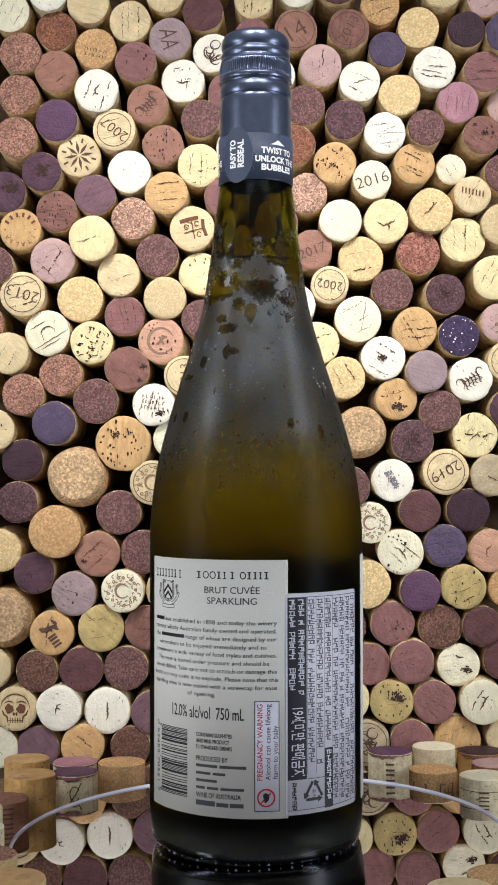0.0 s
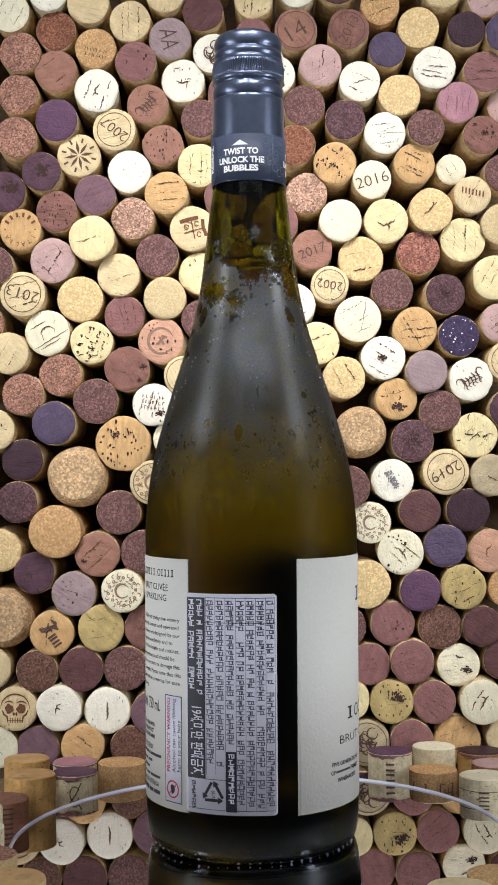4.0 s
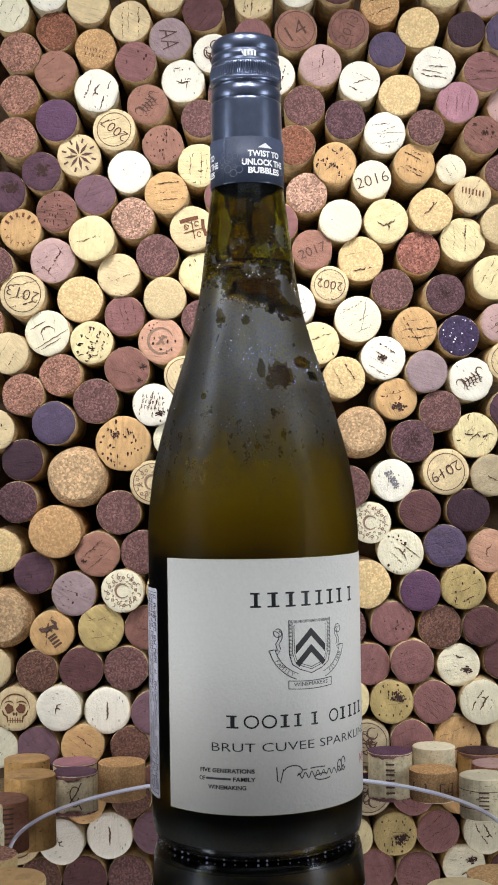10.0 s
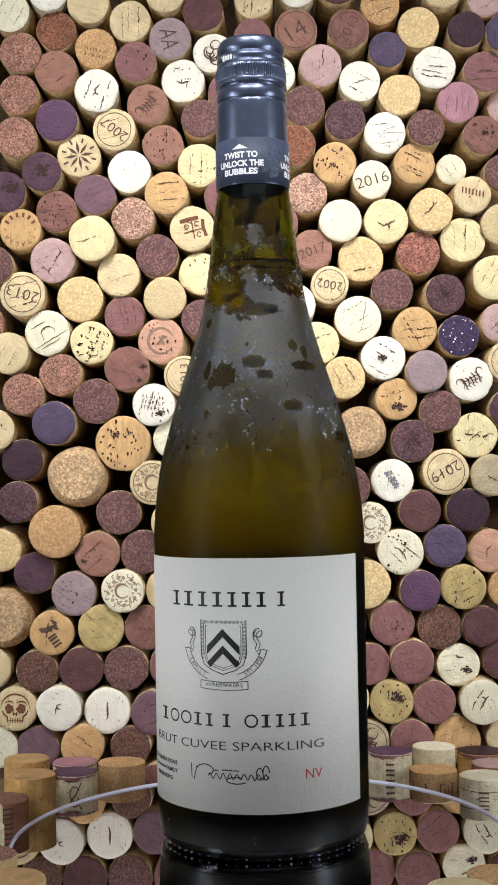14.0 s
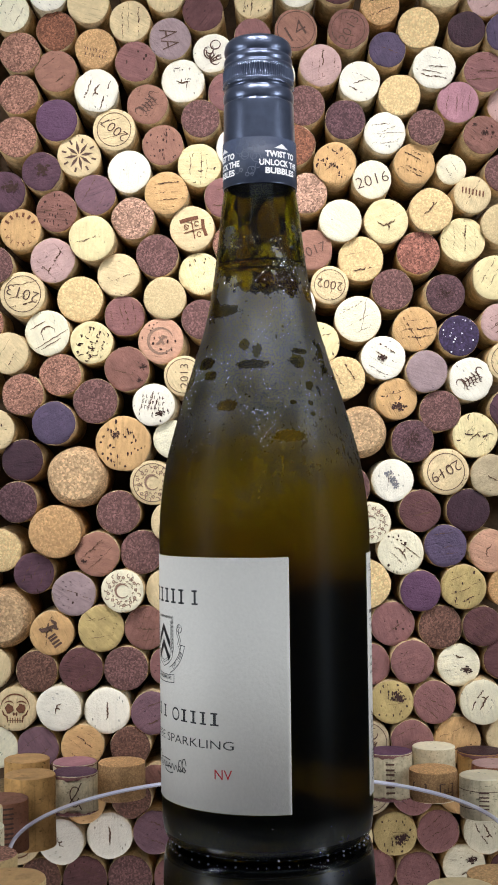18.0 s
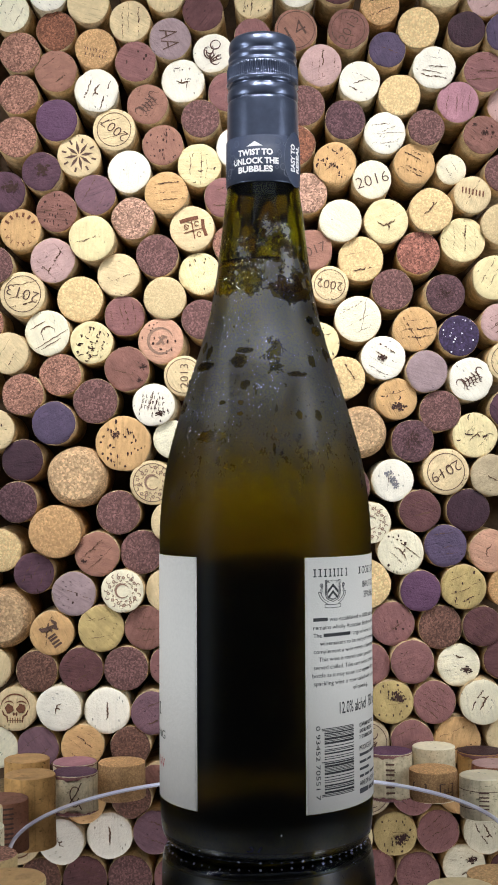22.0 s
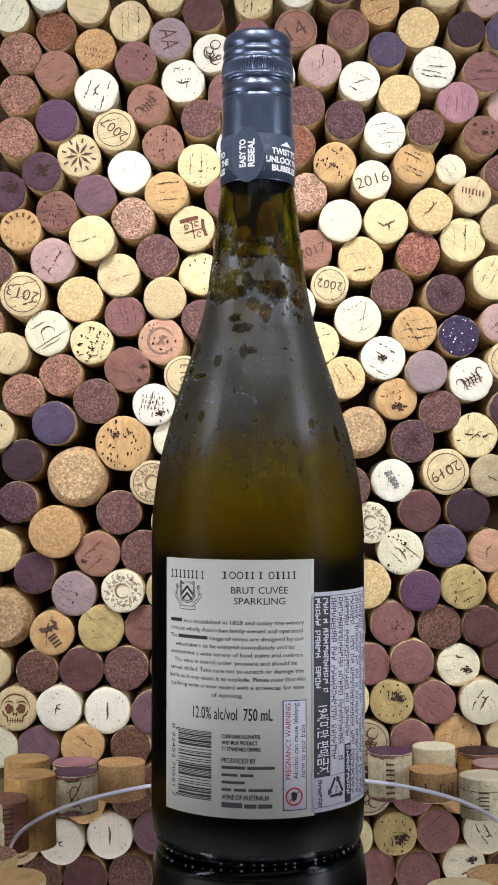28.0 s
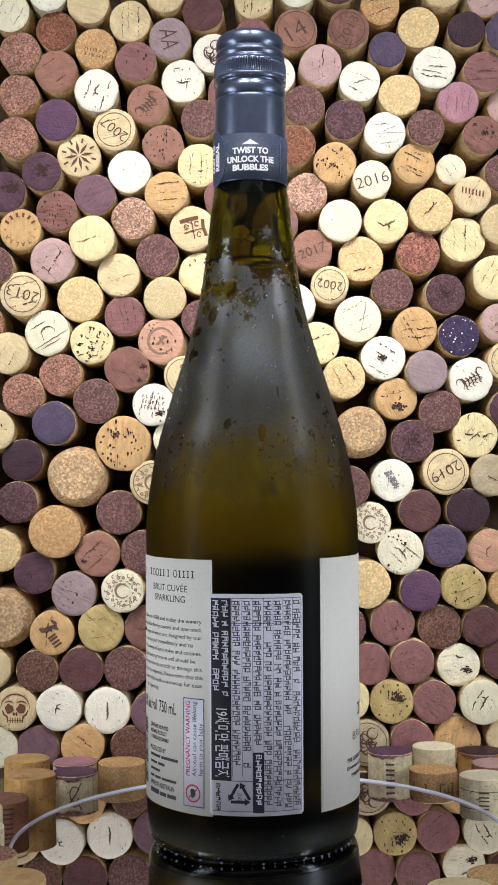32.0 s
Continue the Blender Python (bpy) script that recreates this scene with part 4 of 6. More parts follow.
def droplets():
    """Beads of condensation on shoulder and neck, in drifts, and a few at the foot."""
    rng = random.Random(21)
    verts, faces = [], []

    def drop(a, z, size, tall):
        r, slope = radius_at(z)
        nrm = Vector((math.cos(a), math.sin(a), -slope)).normalized()
        side = Vector((-math.sin(a), math.cos(a), 0))
        up = nrm.cross(side)
        c = Vector((r * math.cos(a), r * math.sin(a), z))
        k = len(verts)
        verts.append(c + nrm * size * 0.55)
        for lift, wide in ((0.40, 0.62), (-0.05, 1.0)):
            for i in range(7):
                t = 2 * math.pi * i / 7
                verts.append(c + nrm * size * lift + side * size * wide * math.cos(t) + up * size * wide * tall * math.sin(t))
        for i in range(7):
            j = (i + 1) % 7
            faces.append((k, k + 1 + i, k + 1 + j))
            faces.append((k + 1 + i, k + 8 + i, k + 8 + j, k + 1 + j))
    spots = [(radius_at(z)[0], radians(b), z, w, w * k) for b, z, w, k in WIPED_FRONT + WIPED_SIDE + WIPED_BACK]
    made = 0
    while made < 5600:
        a, z = rng.uniform(0, 2 * math.pi), rng.uniform(0.150, 0.232)
        r, _ = radius_at(z)
        p = Vector((r * math.cos(a), r * math.sin(a), z))
        d = 0.8 * noise.noise(p * 55) + 0.6 * noise.noise(p * 150)
        wet = 0.5 + 0.5 * math.cos(a - radians(125))
        bias = 0.10 + 0.35 * wet - abs(z - 0.190) * 13
        rim = min(math.hypot(((a - b + math.pi) % (2 * math.pi) - math.pi) * q / w, (z - h) / v) for q, b, h, w, v in spots)
        if rim < 1.0:
            continue
        if rim < 1.35:
            bias += 0.3
        if d + bias < rng.uniform(0.0, 0.8):
            continue
        size = rng.choice((0.00013, 0.00017, 0.00023, 0.00034)) * rng.uniform(0.8, 1.2) * (0.8 + 0.4 * wet)
        if rng.random() < 0.025:
            size *= 2.0
        drop(a, z, size, rng.uniform(0.9, 1.5))
        made += 1
    for i in range(260):
        drop(rng.uniform(0, 2 * math.pi), 0.0012 + 0.012 * rng.random() ** 1.8, rng.uniform(0.00014, 0.00036), 0.8)
    me = bpy.data.meshes.new("condensation")
    me.from_pydata([tuple(v) for v in verts], [], faces)
    me.polygons.foreach_set("use_smooth", [True] * len(me.polygons))
    me.materials.append(DROP)
    ob = new("condensation", me)
    ob.parent = BOTTLE
    tagged(ob, "fine beads of cold water on the glass", kind="stuff")


droplets()


# ---- the cork wall ----
WALL_Y = 0.112
BACKING = tagged(part("cork_wall", box(-0.20, 0.20, WALL_Y + 0.040, WALL_Y + 0.050, -0.03, 0.46), BLACK_CLOTH, None),
                 "wall of used wine corks set end-on in a dark board", "wall", kind="structure")
CORK_MESH = {}
UNIT = 0.011


def cork_mesh(kind, variant, length=0.042, bulge=False, side=None):
    key = (kind, variant, side.name if side else "")
    if key in CORK_MESH:
        return CORK_MESH[key]
    rng = random.Random(sum(map(ord, kind)) * 7 + variant)
    bm = bmesh.new()
    n = 30
    lobes = [(rng.uniform(0, 6.28), rng.uniform(0.002, 0.010)) for _ in range(4)]
    edge = 0.0006
    rings = []
    profile = ((0.0, 0.0), (0.80, -0.0002), (0.965, 0.0), (0.99, edge * 0.4), (1.0, edge), (1.0, 0.55 * length), (0.985, length))
    if bulge:
        profile = ((0.0, 0.0), (0.72, 0.0001), (0.80, 0.0008), (0.90, 0.0026), (0.965, 0.0050), (1.0, 0.0095), (0.985, length))
    for k, (r, y) in enumerate(profile):
        ring = []
        for i in range(n if r else 1):
            t = 2 * math.pi * i / n
            q = 1 + sum(am * math.sin((m + 2) * t + ph) for m, (ph, am) in enumerate(lobes))
            if 2 <= k <= 4 and rng.random() < 0.16:
                q -= rng.uniform(0.005, 0.042)
            ring.append(bm.verts.new((UNIT * r * q * math.cos(t), y, UNIT * r * q * math.sin(t))))
        rings.append(ring)
    for k, (a, b) in enumerate(zip(rings, rings[1:])):
        for i in range(n):
            j = (i + 1) % n
            f = bm.faces.new((a[0], b[i], b[j]) if len(a) == 1 else (a[i], b[i], b[j], a[j]))
            f.smooth = True
            f.material_index = 0 if k < (5 if bulge else 3) else 1
    bmesh.ops.recalc_face_normals(bm, faces=bm.faces)
    for e in bm.edges:
        if len(e.link_faces) == 2 and e.link_faces[0].material_index != e.link_faces[1].material_index:
            e.smooth = False
        if bulge and e.verts[0] in rings[1] and e.verts[1] in rings[1]:
            e.smooth = False
    me = bpy.data.meshes.new("cork")
    bm.to_mesh(me)
    bm.free()
    me.materials.append(FACES[kind])
    me.materials.append(side or SIDES.get(kind, SIDE))
    CORK_MESH[key] = me
    return me


WORDS = {"white": "bleached white", "ivory": "pale ivory", "cream": "pale cream", "yellow": "straw yellow", "olive": "dull olive tan", "apricot": "warm apricot", "umber": "umber granular", "putty": "dusty putty",
         "pink": "pale pink-stained", "pinkbeige": "pinkish beige", "rose": "rose-stained", "rosewood": "reddish stained", "clay": "clay brown",
         "maroon": "deep maroon-stained", "grey": "greyish mauve", "lilac": "lilac-stained", "lilacpink": "pinkish lilac", "violet": "violet-stained",
         "indigo": "indigo-stained", "plum": "plum-stained", "dark": "blackish purple", "night": "dark violet crystal-flecked", "mauve": "mauve granular",
         "plumgrain": "plum granular", "brown": "brown granular", "rust": "rust granular", "rustred": "reddish granular", "pebble": "coarse pale granular",
         "wheat": "wheat granular", "sand": "fine sandy", "tancork": "tan granular", "champagne": "broad tan sparkling-wine"}


def crack_line(bm, rng, angle, count):
    a = radians(angle)
    d, p = (math.cos(a), math.sin(a)), (-math.sin(a), math.cos(a))
    for k in range(count):
        off = ((k + 0.5) / count - 0.5) * 1.35 + rng.uniform(-0.12, 0.12) if count > 1 else rng.uniform(-0.25, 0.25)
        half = math.sqrt(max(0.05, 0.80 - off * off)) * rng.uniform(0.45, 1.0)
        mid = rng.uniform(-0.25, 0.25) * (1 - abs(off))
        n = rng.randint(16, 30)
        pts, w = [], 0.0
        base = rng.choice((0.007, 0.010, 0.015, 0.024))
        last = None
        for i in range(n):
            s = mid + half * (2 * i / (n - 1) - 1) + rng.uniform(-0.012, 0.012)
            w = 0.8 * w + rng.uniform(-0.026, 0.026)
            h = base * (0.15 + 0.85 * math.sin(math.pi * (i + 0.5) / n)) * rng.uniform(0.3, 1.7)
            if (s * s + (off + w) ** 2) > 0.88 or rng.random() < 0.09:
                last = None
                continue
            now = [bm.verts.new((UNIT * (s * d[0] + q * p[0]), UNIT * (s * d[1] + q * p[1]), 0)) for q in (off + w + h, off + w - h)]
            if last:
                bm.faces.new((last[0], last[1], now[1], now[0]))
            last = now
            if rng.random() < 0.10:
                blob(bm, UNIT * (s * d[0] + (off + w) * p[0]), UNIT * (s * d[1] + (off + w) * p[1]), UNIT * base * 1.8, rng, 7, 0.5, UNIT * base * 1.2)


def turned(degrees, k):
    """A function that turns and scales a line of points."""
    c, n = math.cos(radians(degrees)), math.sin(radians(degrees))
    return lambda q: [(k * (x * c - y * n), k * (x * n + y * c)) for x, y in q]


def draw_mark(spec, rng):
    """Marks on a cork's face: fissures, pits, stains, stamps. Returns (name, bmesh, material)."""
    w = spec.split()
    bm = bmesh.new()
    U = UNIT
    ink = CORK_INK
    if w[0] == "crack":
        crack_line(bm, rng, float(w[2]), int(w[1]))
        return "fissure", bm, CRACK
    if w[0] == "dots":
        if w[1] == "0":
            for _ in range(22):
                a, r = rng.uniform(0, 6.28), 0.9 * math.sqrt(rng.random())
                blob(bm, U * r * math.cos(a), U * r * math.sin(a), U * rng.uniform(0.018, 0.045), rng, 6)
            return "crystal_fleck", bm, SPECK
        for _ in range(int(w[1])):
            a, r = rng.uniform(0, 6.28), 0.85 * math.sqrt(rng.random())
            blob(bm, U * r * math.cos(a), U * r * math.sin(a), U * rng.uniform(0.02, 0.05), rng, 7, 0.4, U * rng.uniform(0.02, 0.09))
        return "pit_mark", bm, STAIN
    if w[0] == "blot":
        x, y, s = (float(v) for v in w[1:4])
        blob(bm, U * x, U * y, U * s * 0.42, rng, 16, 0.45, U * s * 0.34)
        for k in range(1, 30):
            a, q = rng.uniform(0, 6.28), s * 0.85 * math.sqrt(rng.random())
            m = len(bm.verts)
            blob(bm, U * (x + q * math.cos(a)), U * (y + 0.75 * q * math.sin(a)), U * s * rng.uniform(0.04, 0.22), rng, 9, 0.45, U * s * rng.uniform(0.04, 0.18))
            bm.verts.ensure_lookup_table()
            for v in list(bm.verts)[m:]:
                v.co.z += 0.000006 * k
        return "stain", bm, STAIN
    if w[0] == "ring":
        stroke(bm, arc(0, 0, U * float(w[1]), 0, 360, 40), U * 0.032)
        return "stamped_ring", bm, ink
    if w[0] == "text":
        size = float(w[3])
        lettering(bm, w[1], 0, 0, U * 0.60 * size, U * (0.42 if len(w[1]) > 2 else 0.33) * size * len(w[1]), turn=float(w[2]) + 0.01, bold=-0.012)
        return "stamped_year", bm, ink
    if w[0] == "faint":
        stroke(bm, arc(0, 0, U * float(w[1]), 20, 330, 36), U * 0.11, True)
        t = radians(float(w[2]))
        for q in (((-0.22, -0.12), (0.2, 0.14)), ((-0.05, 0.2), (0.1, -0.2)), ((0.05, 0.2), (0.3, 0.1))):
            stroke(bm, [(U * (x * math.cos(t) - y * math.sin(t)), U * (x * math.sin(t) + y * math.cos(t))) for x, y in q], U * 0.10)
        return "stamped_emblem", bm, CORK_INK_FAINT
    if w[0] == "smear":
        rot = turned(float(w[1]), U)
        for k in range(60):
            x, y = rng.uniform(-0.46, 0.40), rng.uniform(-0.15, 0.15)
            if -0.26 < x < -0.18:
                continue
            a = rng.uniform(0, 180)
            stroke(bm, rot(arc(x, y, rng.uniform(0.03, 0.07), a, a + rng.uniform(120, 260), 6, rng.uniform(0.03, 0.07))), U * 0.035)
        return "stamped_emblem", bm, CORK_INK_GREY
    if w[0] == "star":
        for k in range(8):
            a = radians(45 * k + 10)
            p = lambda r, d: (U * r * math.cos(a + d), U * r * math.sin(a + d))
            poly(bm, [p(0.06, 0), p(0.34, -0.22), p(0.70, 0), p(0.34, 0.22)])
            b = a + radians(22)
            stroke(bm, [(U * 0.58 * math.cos(b), U * 0.58 * math.sin(b)), (U * 0.80 * math.cos(b), U * 0.80 * math.sin(b))], U * 0.09, True)
        return "stamped_star", bm, ink
    if w[0] == "ornate":
        stroke(bm, arc(0, 0, U * 0.31, 30, 320, 24), U * 0.07, True)
        stroke(bm, arc(0, 0, U * 0.37, 60, 180, 16), U * 0.03, True)
        for k in range(13):
            a = radians(360 / 13 * k + rng.uniform(-6, 6))
            r = rng.uniform(0.58, 0.70)
            for i in range(5):
                b = radians(72 * i)
                blob(bm, U * (r * math.cos(a) + 0.055 * math.cos(b)), U * (r * math.sin(a) + 0.055 * math.sin(b)), U * 0.034, rng, 6, 0.2)
            s = a + 0.24
            t = math.degrees(s) + rng.uniform(-60, 60)
            stroke(bm, arc(U * 0.76 * math.cos(s), U * 0.76 * math.sin(s), U * 0.09, t, t + 200, 9), U * 0.035, True)
            stroke(bm, arc(U * 0.52 * math.cos(s), U * 0.52 * math.sin(s), U * 0.06, t + 90, t + 260, 8), U * 0.035, True)
        return "stamped_ornament", bm, CORK_INK_FAINT
    if w[0] == "print":
        t = radians(float(w[2]))
        for k in range(int(w[1])):
            v = (0.28 - 0.26 * k)
            u = -0.55
            rot = lambda q: [(U * (x * math.cos(t) - y * math.sin(t)), U * (x * math.sin(t) + y * math.cos(t))) for x, y in q]
            while u < 0.5:
                l = rng.uniform(0.05, 0.10)
                stroke(bm, rot([(u, v), (u, v + 0.15)]), U * 0.030)
                if rng.random() < 0.7:
                    h = rng.choice((0.0, 0.07, 0.15))
                    stroke(bm, rot([(u, v + h), (u + l, v + h)]), U * 0.026)
                u += l + rng.uniform(0.03, 0.16)
        return "stamp_print", bm, ink
    if w[0] == "arc":
        r, n = float(w[1]), int(w[2])
        if r > 0.5:
            for k in range(6):
                a = radians(150 - 24 * k)
                q = (math.cos(a), math.sin(a))
                stroke(bm, [(U * (r - 0.11) * q[0], U * (r - 0.11) * q[1]), (U * (r + 0.11) * q[0], U * (r + 0.11) * q[1])], U * 0.11)
                b = -30 - 24 * k
                lettering(bm, "ITALIA"[k], U * r * math.cos(radians(b)), U * r * math.sin(radians(b)), U * 0.22, turn=b - 90.01)
            for a in (0, math.pi):
                blob(bm, U * r * math.cos(a), U * r * math.sin(a), U * 0.04, rng, 7, 0.1)
        else:
            for k in range(n):
                u = -0.55 + 1.1 * k / (n - 1)
                stroke(bm, [(U * u, U * (-0.02 - 0.22 * u)), (U * (u + 0.03), U * (0.30 - 0.22 * u))], U * 0.08)
        return "stamp_print", bm, CORK_INK_RED
    if w[0] == "square":
        rot = turned(float(w[1]), U)
        stroke(bm, rot([(-0.50, 0.36), (-0.1, 0.42), (0.34, 0.44)]), U * 0.17)
        stroke(bm, rot([(0.52, 0.34), (0.50, 0.0), (0.58, -0.42)]), U * 0.15)
        stroke(bm, rot([(0.02, 0.36), (0.04, -0.05), (0.06, -0.48)]), U * 0.05)
        stroke(bm, rot([(-0.40, -0.16), (0.05, -0.10), (0.46, -0.06)]), U * 0.05)
        for x, y in ((-0.24, 0.10), (0.24, 0.18), (0.28, -0.30)):
            stroke(bm, rot(arc(x, y, 0.09, 20, 320, 12, 0.11)), U * 0.035)
        stroke(bm, rot([(-0.32, 0.20), (-0.20, 0.02), (-0.12, 0.16)]), U * 0.035)
        return "stamped_square", bm, CORK_INK_RED
    if w[0] == "dee":
        rot = turned(float(w[1]), U)
        stroke(bm, rot([(-0.30, -0.22), (-0.24, 0.05)] + arc(0.02, 0.0, 0.30, 165, 20, 14, 0.26) + [(0.36, -0.02), (0.30, -0.16)]), U * 0.05, True)
        for y, x0, x1 in ((-0.34, -0.80, 0.86), (-0.50, -0.62, 0.40), (0.50, -0.6, 0.2)):
            stroke(bm, rot([(x0 + (x1 - x0) * k / 14, y + rng.uniform(-0.015, 0.015)) for k in range(15)]), U * 0.035, True)
        return "fissure", bm, CRACK
    if w[0] == "worm":
        for _ in range(int(w[1])):
            a, q = rng.uniform(0, 6.28), 0.82 * math.sqrt(rng.random())
            t = rng.uniform(0, 360)
            stroke(bm, arc(U * q * math.cos(a), U * q * math.sin(a), U * rng.uniform(0.06, 0.20), t, t + rng.uniform(40, 150), 8, U * rng.uniform(0.06, 0.16)), U * rng.uniform(0.025, 0.06), True)
        return "pit_mark", bm, STAIN
    if w[0] == "nick":
        rot = turned(float(w[1]), U)
        bend, reach = rng.uniform(-0.5, 0.5), rng.uniform(0.22, 0.40)
        path, y = [], 0.0
        for k in range(13):
            y += rng.uniform(-0.045, 0.045)
            u = k / 6 - 1
            path.append((reach * u, y + bend * 0.35 * (1 - u * u)))
        stroke(bm, rot(path), U * rng.uniform(0.032, 0.06), True)
        if rng.random() < 0.6:
            k = rng.randint(3, 9)
            fork = rng.choice((-1, 1)) * rng.uniform(0.10, 0.22)
            stroke(bm, rot([path[k], (path[k][0] + 0.05, path[k][1] + fork * 0.5), (path[k][0] + 0.02, path[k][1] + fork)]), U * 0.05, True)
        return "fissure", bm, CRACK
    if w[0] == "speck":
        for _ in range(90):
            x, y = rng.gauss(0, 0.24), rng.gauss(0.05, 0.22)
            if x * x + y * y < 0.7:
                blob(bm, U * x, U * y, U * rng.uniform(0.015, 0.04), rng, 6)
        return "stain", bm, STAIN
    if w[0] == "script":
        rot = turned(float(w[1]), U)
        stroke(bm, rot([(-0.52, 0.30), (-0.30, 0.38), (-0.10, 0.26), (0.02, 0.34)]), U * 0.14, True)
        stroke(bm, rot([(-0.22, 0.30), (-0.26, 0.0), (-0.36, -0.30), (-0.50, -0.34)]), U * 0.16, True)
        stroke(bm, rot([(-0.40, 0.02), (-0.06, 0.06)]), U * 0.08)
        for k, u in enumerate((0.10, 0.24, 0.42, 0.58)):
            stroke(bm, rot([(u, -0.26), (u + 0.01, 0.12)]), U * 0.095)
            stroke(bm, rot([(u - 0.05, -0.26), (u + 0.07, -0.22)]), U * 0.06)
        return "stamped_emblem", bm, ink
    if w[0] == "flourish":
        rot = turned(float(w[1]), U)
        for k in range(5):
            u = -0.34 + 0.17 * k
            stroke(bm, rot([(u, -0.20 + 0.05 * (k % 2)), (u + 0.04, 0.06), (u - 0.02, 0.26 - 0.06 * (k % 3))]), U * 0.06, True)
            stroke(bm, rot(arc(u + 0.05, -0.28 + 0.06 * (k % 2), 0.09, 30, 250, 9)), U * 0.04, True)
        for side in (-1, 1):
            stroke(bm, rot(arc(side * 0.52, 0.05, 0.16, 90 - side * 80, 90 + side * 170, 14, 0.24)), U * 0.05, True)
        stroke(bm, rot([(-0.40, 0.02), (0.0, 0.06), (0.44, -0.02)]), U * 0.04)
        return "stamped_emblem", bm, ink
    if w[0] == "skull":
        for s in (-1, 1):
            blob(bm, U * s * 0.27, U * 0.02, U * 0.20, rng, 16, 0.18, U * 0.20)
            stroke(bm, arc(U * s * 0.27, U * 0.10, U * 0.27, 30 if s > 0 else 40, 140, 12, U * 0.24), U * 0.05, True)
            stroke(bm, [(U * s * 0.58, U * -0.05), (U * s * 0.50, U * -0.24), (U * s * 0.36, U * -0.34), (U * s * 0.32, U * -0.60)], U * 0.07, True)
        blob(bm, U * -0.06, U * -0.22, U * 0.05, rng, 8, 0.2, U * 0.08)
        blob(bm, U * 0.06, U * -0.22, U * 0.05, rng, 8, 0.2, U * 0.08)
        for k in range(5):
            u = -0.22 + 0.11 * k
            stroke(bm, [(U * u, U * -0.38), (U * u, U * -0.62)], U * 0.04, True)
        stroke(bm, arc(0, U * 0.06, U * 0.64, -5, 185, 28, U * 0.60), U * 0.055, True)
        stroke(bm, [(U * -0.30, U * -0.50), (U * 0.30, U * -0.50)], U * 0.03)
        return "stamped_emblem", bm, CORK_INK_RED
    # loose pen-like emblem
    t = radians(float(w[1]))
    for k in range(9 if w[0] == "figure" else 6):
        cx, cy = rng.uniform(-0.35, 0.35), rng.uniform(-0.35, 0.35)
        stroke(bm, [(x * math.cos(t) - y * math.sin(t), x * math.sin(t) + y * math.cos(t)) for x, y in
                    arc(U * cx, U * cy, U * rng.uniform(0.12, 0.26), rng.uniform(0, 180), rng.uniform(240, 400), 14, U * rng.uniform(0.06, 0.32))], U * (0.06 if w[0] == "figure" else 0.045), True)
    return "stamped_emblem", bm, ink


CORKS_MADE = [0]


def cork(x, y, z, r, kind, marks=""):
    """One cork of the wall: its face at (x, y, z), looking out of the wall."""
    CORKS_MADE[0] += 1
    k = CORKS_MADE[0]
    rng = random.Random(k * 13 + 5)
    ob = new("cork", cork_mesh(kind, k % 3, bulge=kind == "champagne"))
    ob.parent = BACKING
    s = r / UNIT
    ob.matrix_basis = Matrix.LocRotScale((x, y, z), Euler((radians(rng.uniform(-2.5, 2.5)), radians(rng.uniform(0, 360)), radians(rng.uniform(-2.5, 2.5)))), (s, 1, s))
    ob["label"] = WORDS[kind] + " cork end"
    turn = ob.matrix_basis.to_quaternion()
    spin = turn.to_euler().y
    for spec in [q.strip() for q in marks.split(";") if q.strip()]:
        name, bm, mat = draw_mark(spec, rng)
        for v in bm.verts:
            u, w = v.co.x, v.co.y
            lift = v.co.z
            c, sn = math.cos(spin), math.sin(spin)
            v.co = (u * c - w * sn, -0.00030 - lift - 0.00004 * len(name) / 10, u * sn + w * c)
        part(name, bm, mat, ob)
    return ob


# the wall's corks, row by row from the top
cork(-0.1229, 0.1125, 0.3807, 0.0101, "ivory", "crack 3 60")
cork(-0.1031, 0.1099, 0.3901, 0.0101, "white")
cork(-0.0832, 0.1117, 0.3848, 0.0107, "cream")
cork(-0.0622, 0.1119, 0.3751, 0.0105, "cream", "crack 3 90")
cork(-0.0444, 0.1122, 0.3889, 0.0096, "cream")
cork(-0.0255, 0.1139, 0.3807, 0.0104, "maroon")
cork(0.0002, 0.1118, 0.3853, 0.0097, "cream", "crack 3 80; dots 14")
cork(-0.0996, 0.1127, 0.3710, 0.0101, "rust")
cork(-0.1178, 0.1120, 0.3600, 0.0104, "brown")
cork(-0.0796, 0.1119, 0.3615, 0.0104, "tancork", "print 2 168")
cork(-0.0420, 0.1121, 0.3661, 0.0107, "grey", "text AA -80 1.5")
cork(-0.0595, 0.1126, 0.3549, 0.0104, "rose", "dots 5")
cork(-0.0205, 0.1120, 0.3586, 0.0101, "white", "figure 20")
cork(-0.0998, 0.1133, 0.3507, 0.0107, "clay", "crack 3 35")
cork(-0.0789, 0.1101, 0.3395, 0.0111, "white", "crack 2 70; nick 60")
cork(-0.0357, 0.1137, 0.3450, 0.0111, "white", "nick -5; crack 1 80; worm 3")
cork(-0.1190, 0.1135, 0.3392, 0.0102, "brown")
cork(-0.0537, 0.1127, 0.3331, 0.0104, "clay", "crack 3 5; flourish 50")
cork(-0.0991, 0.1101, 0.3248, 0.0107, "violet")
cork(-0.0269, 0.1107, 0.3251, 0.0098, "mauve")
cork(-0.0703, 0.1109, 0.3199, 0.0109, "cream", "ring 0.78; text 2007 141 0.82; crack 2 16")
cork(-0.1196, 0.1105, 0.3166, 0.0104, "brown")
cork(-0.0129, 0.1103, 0.3382, 0.0100, "rose")
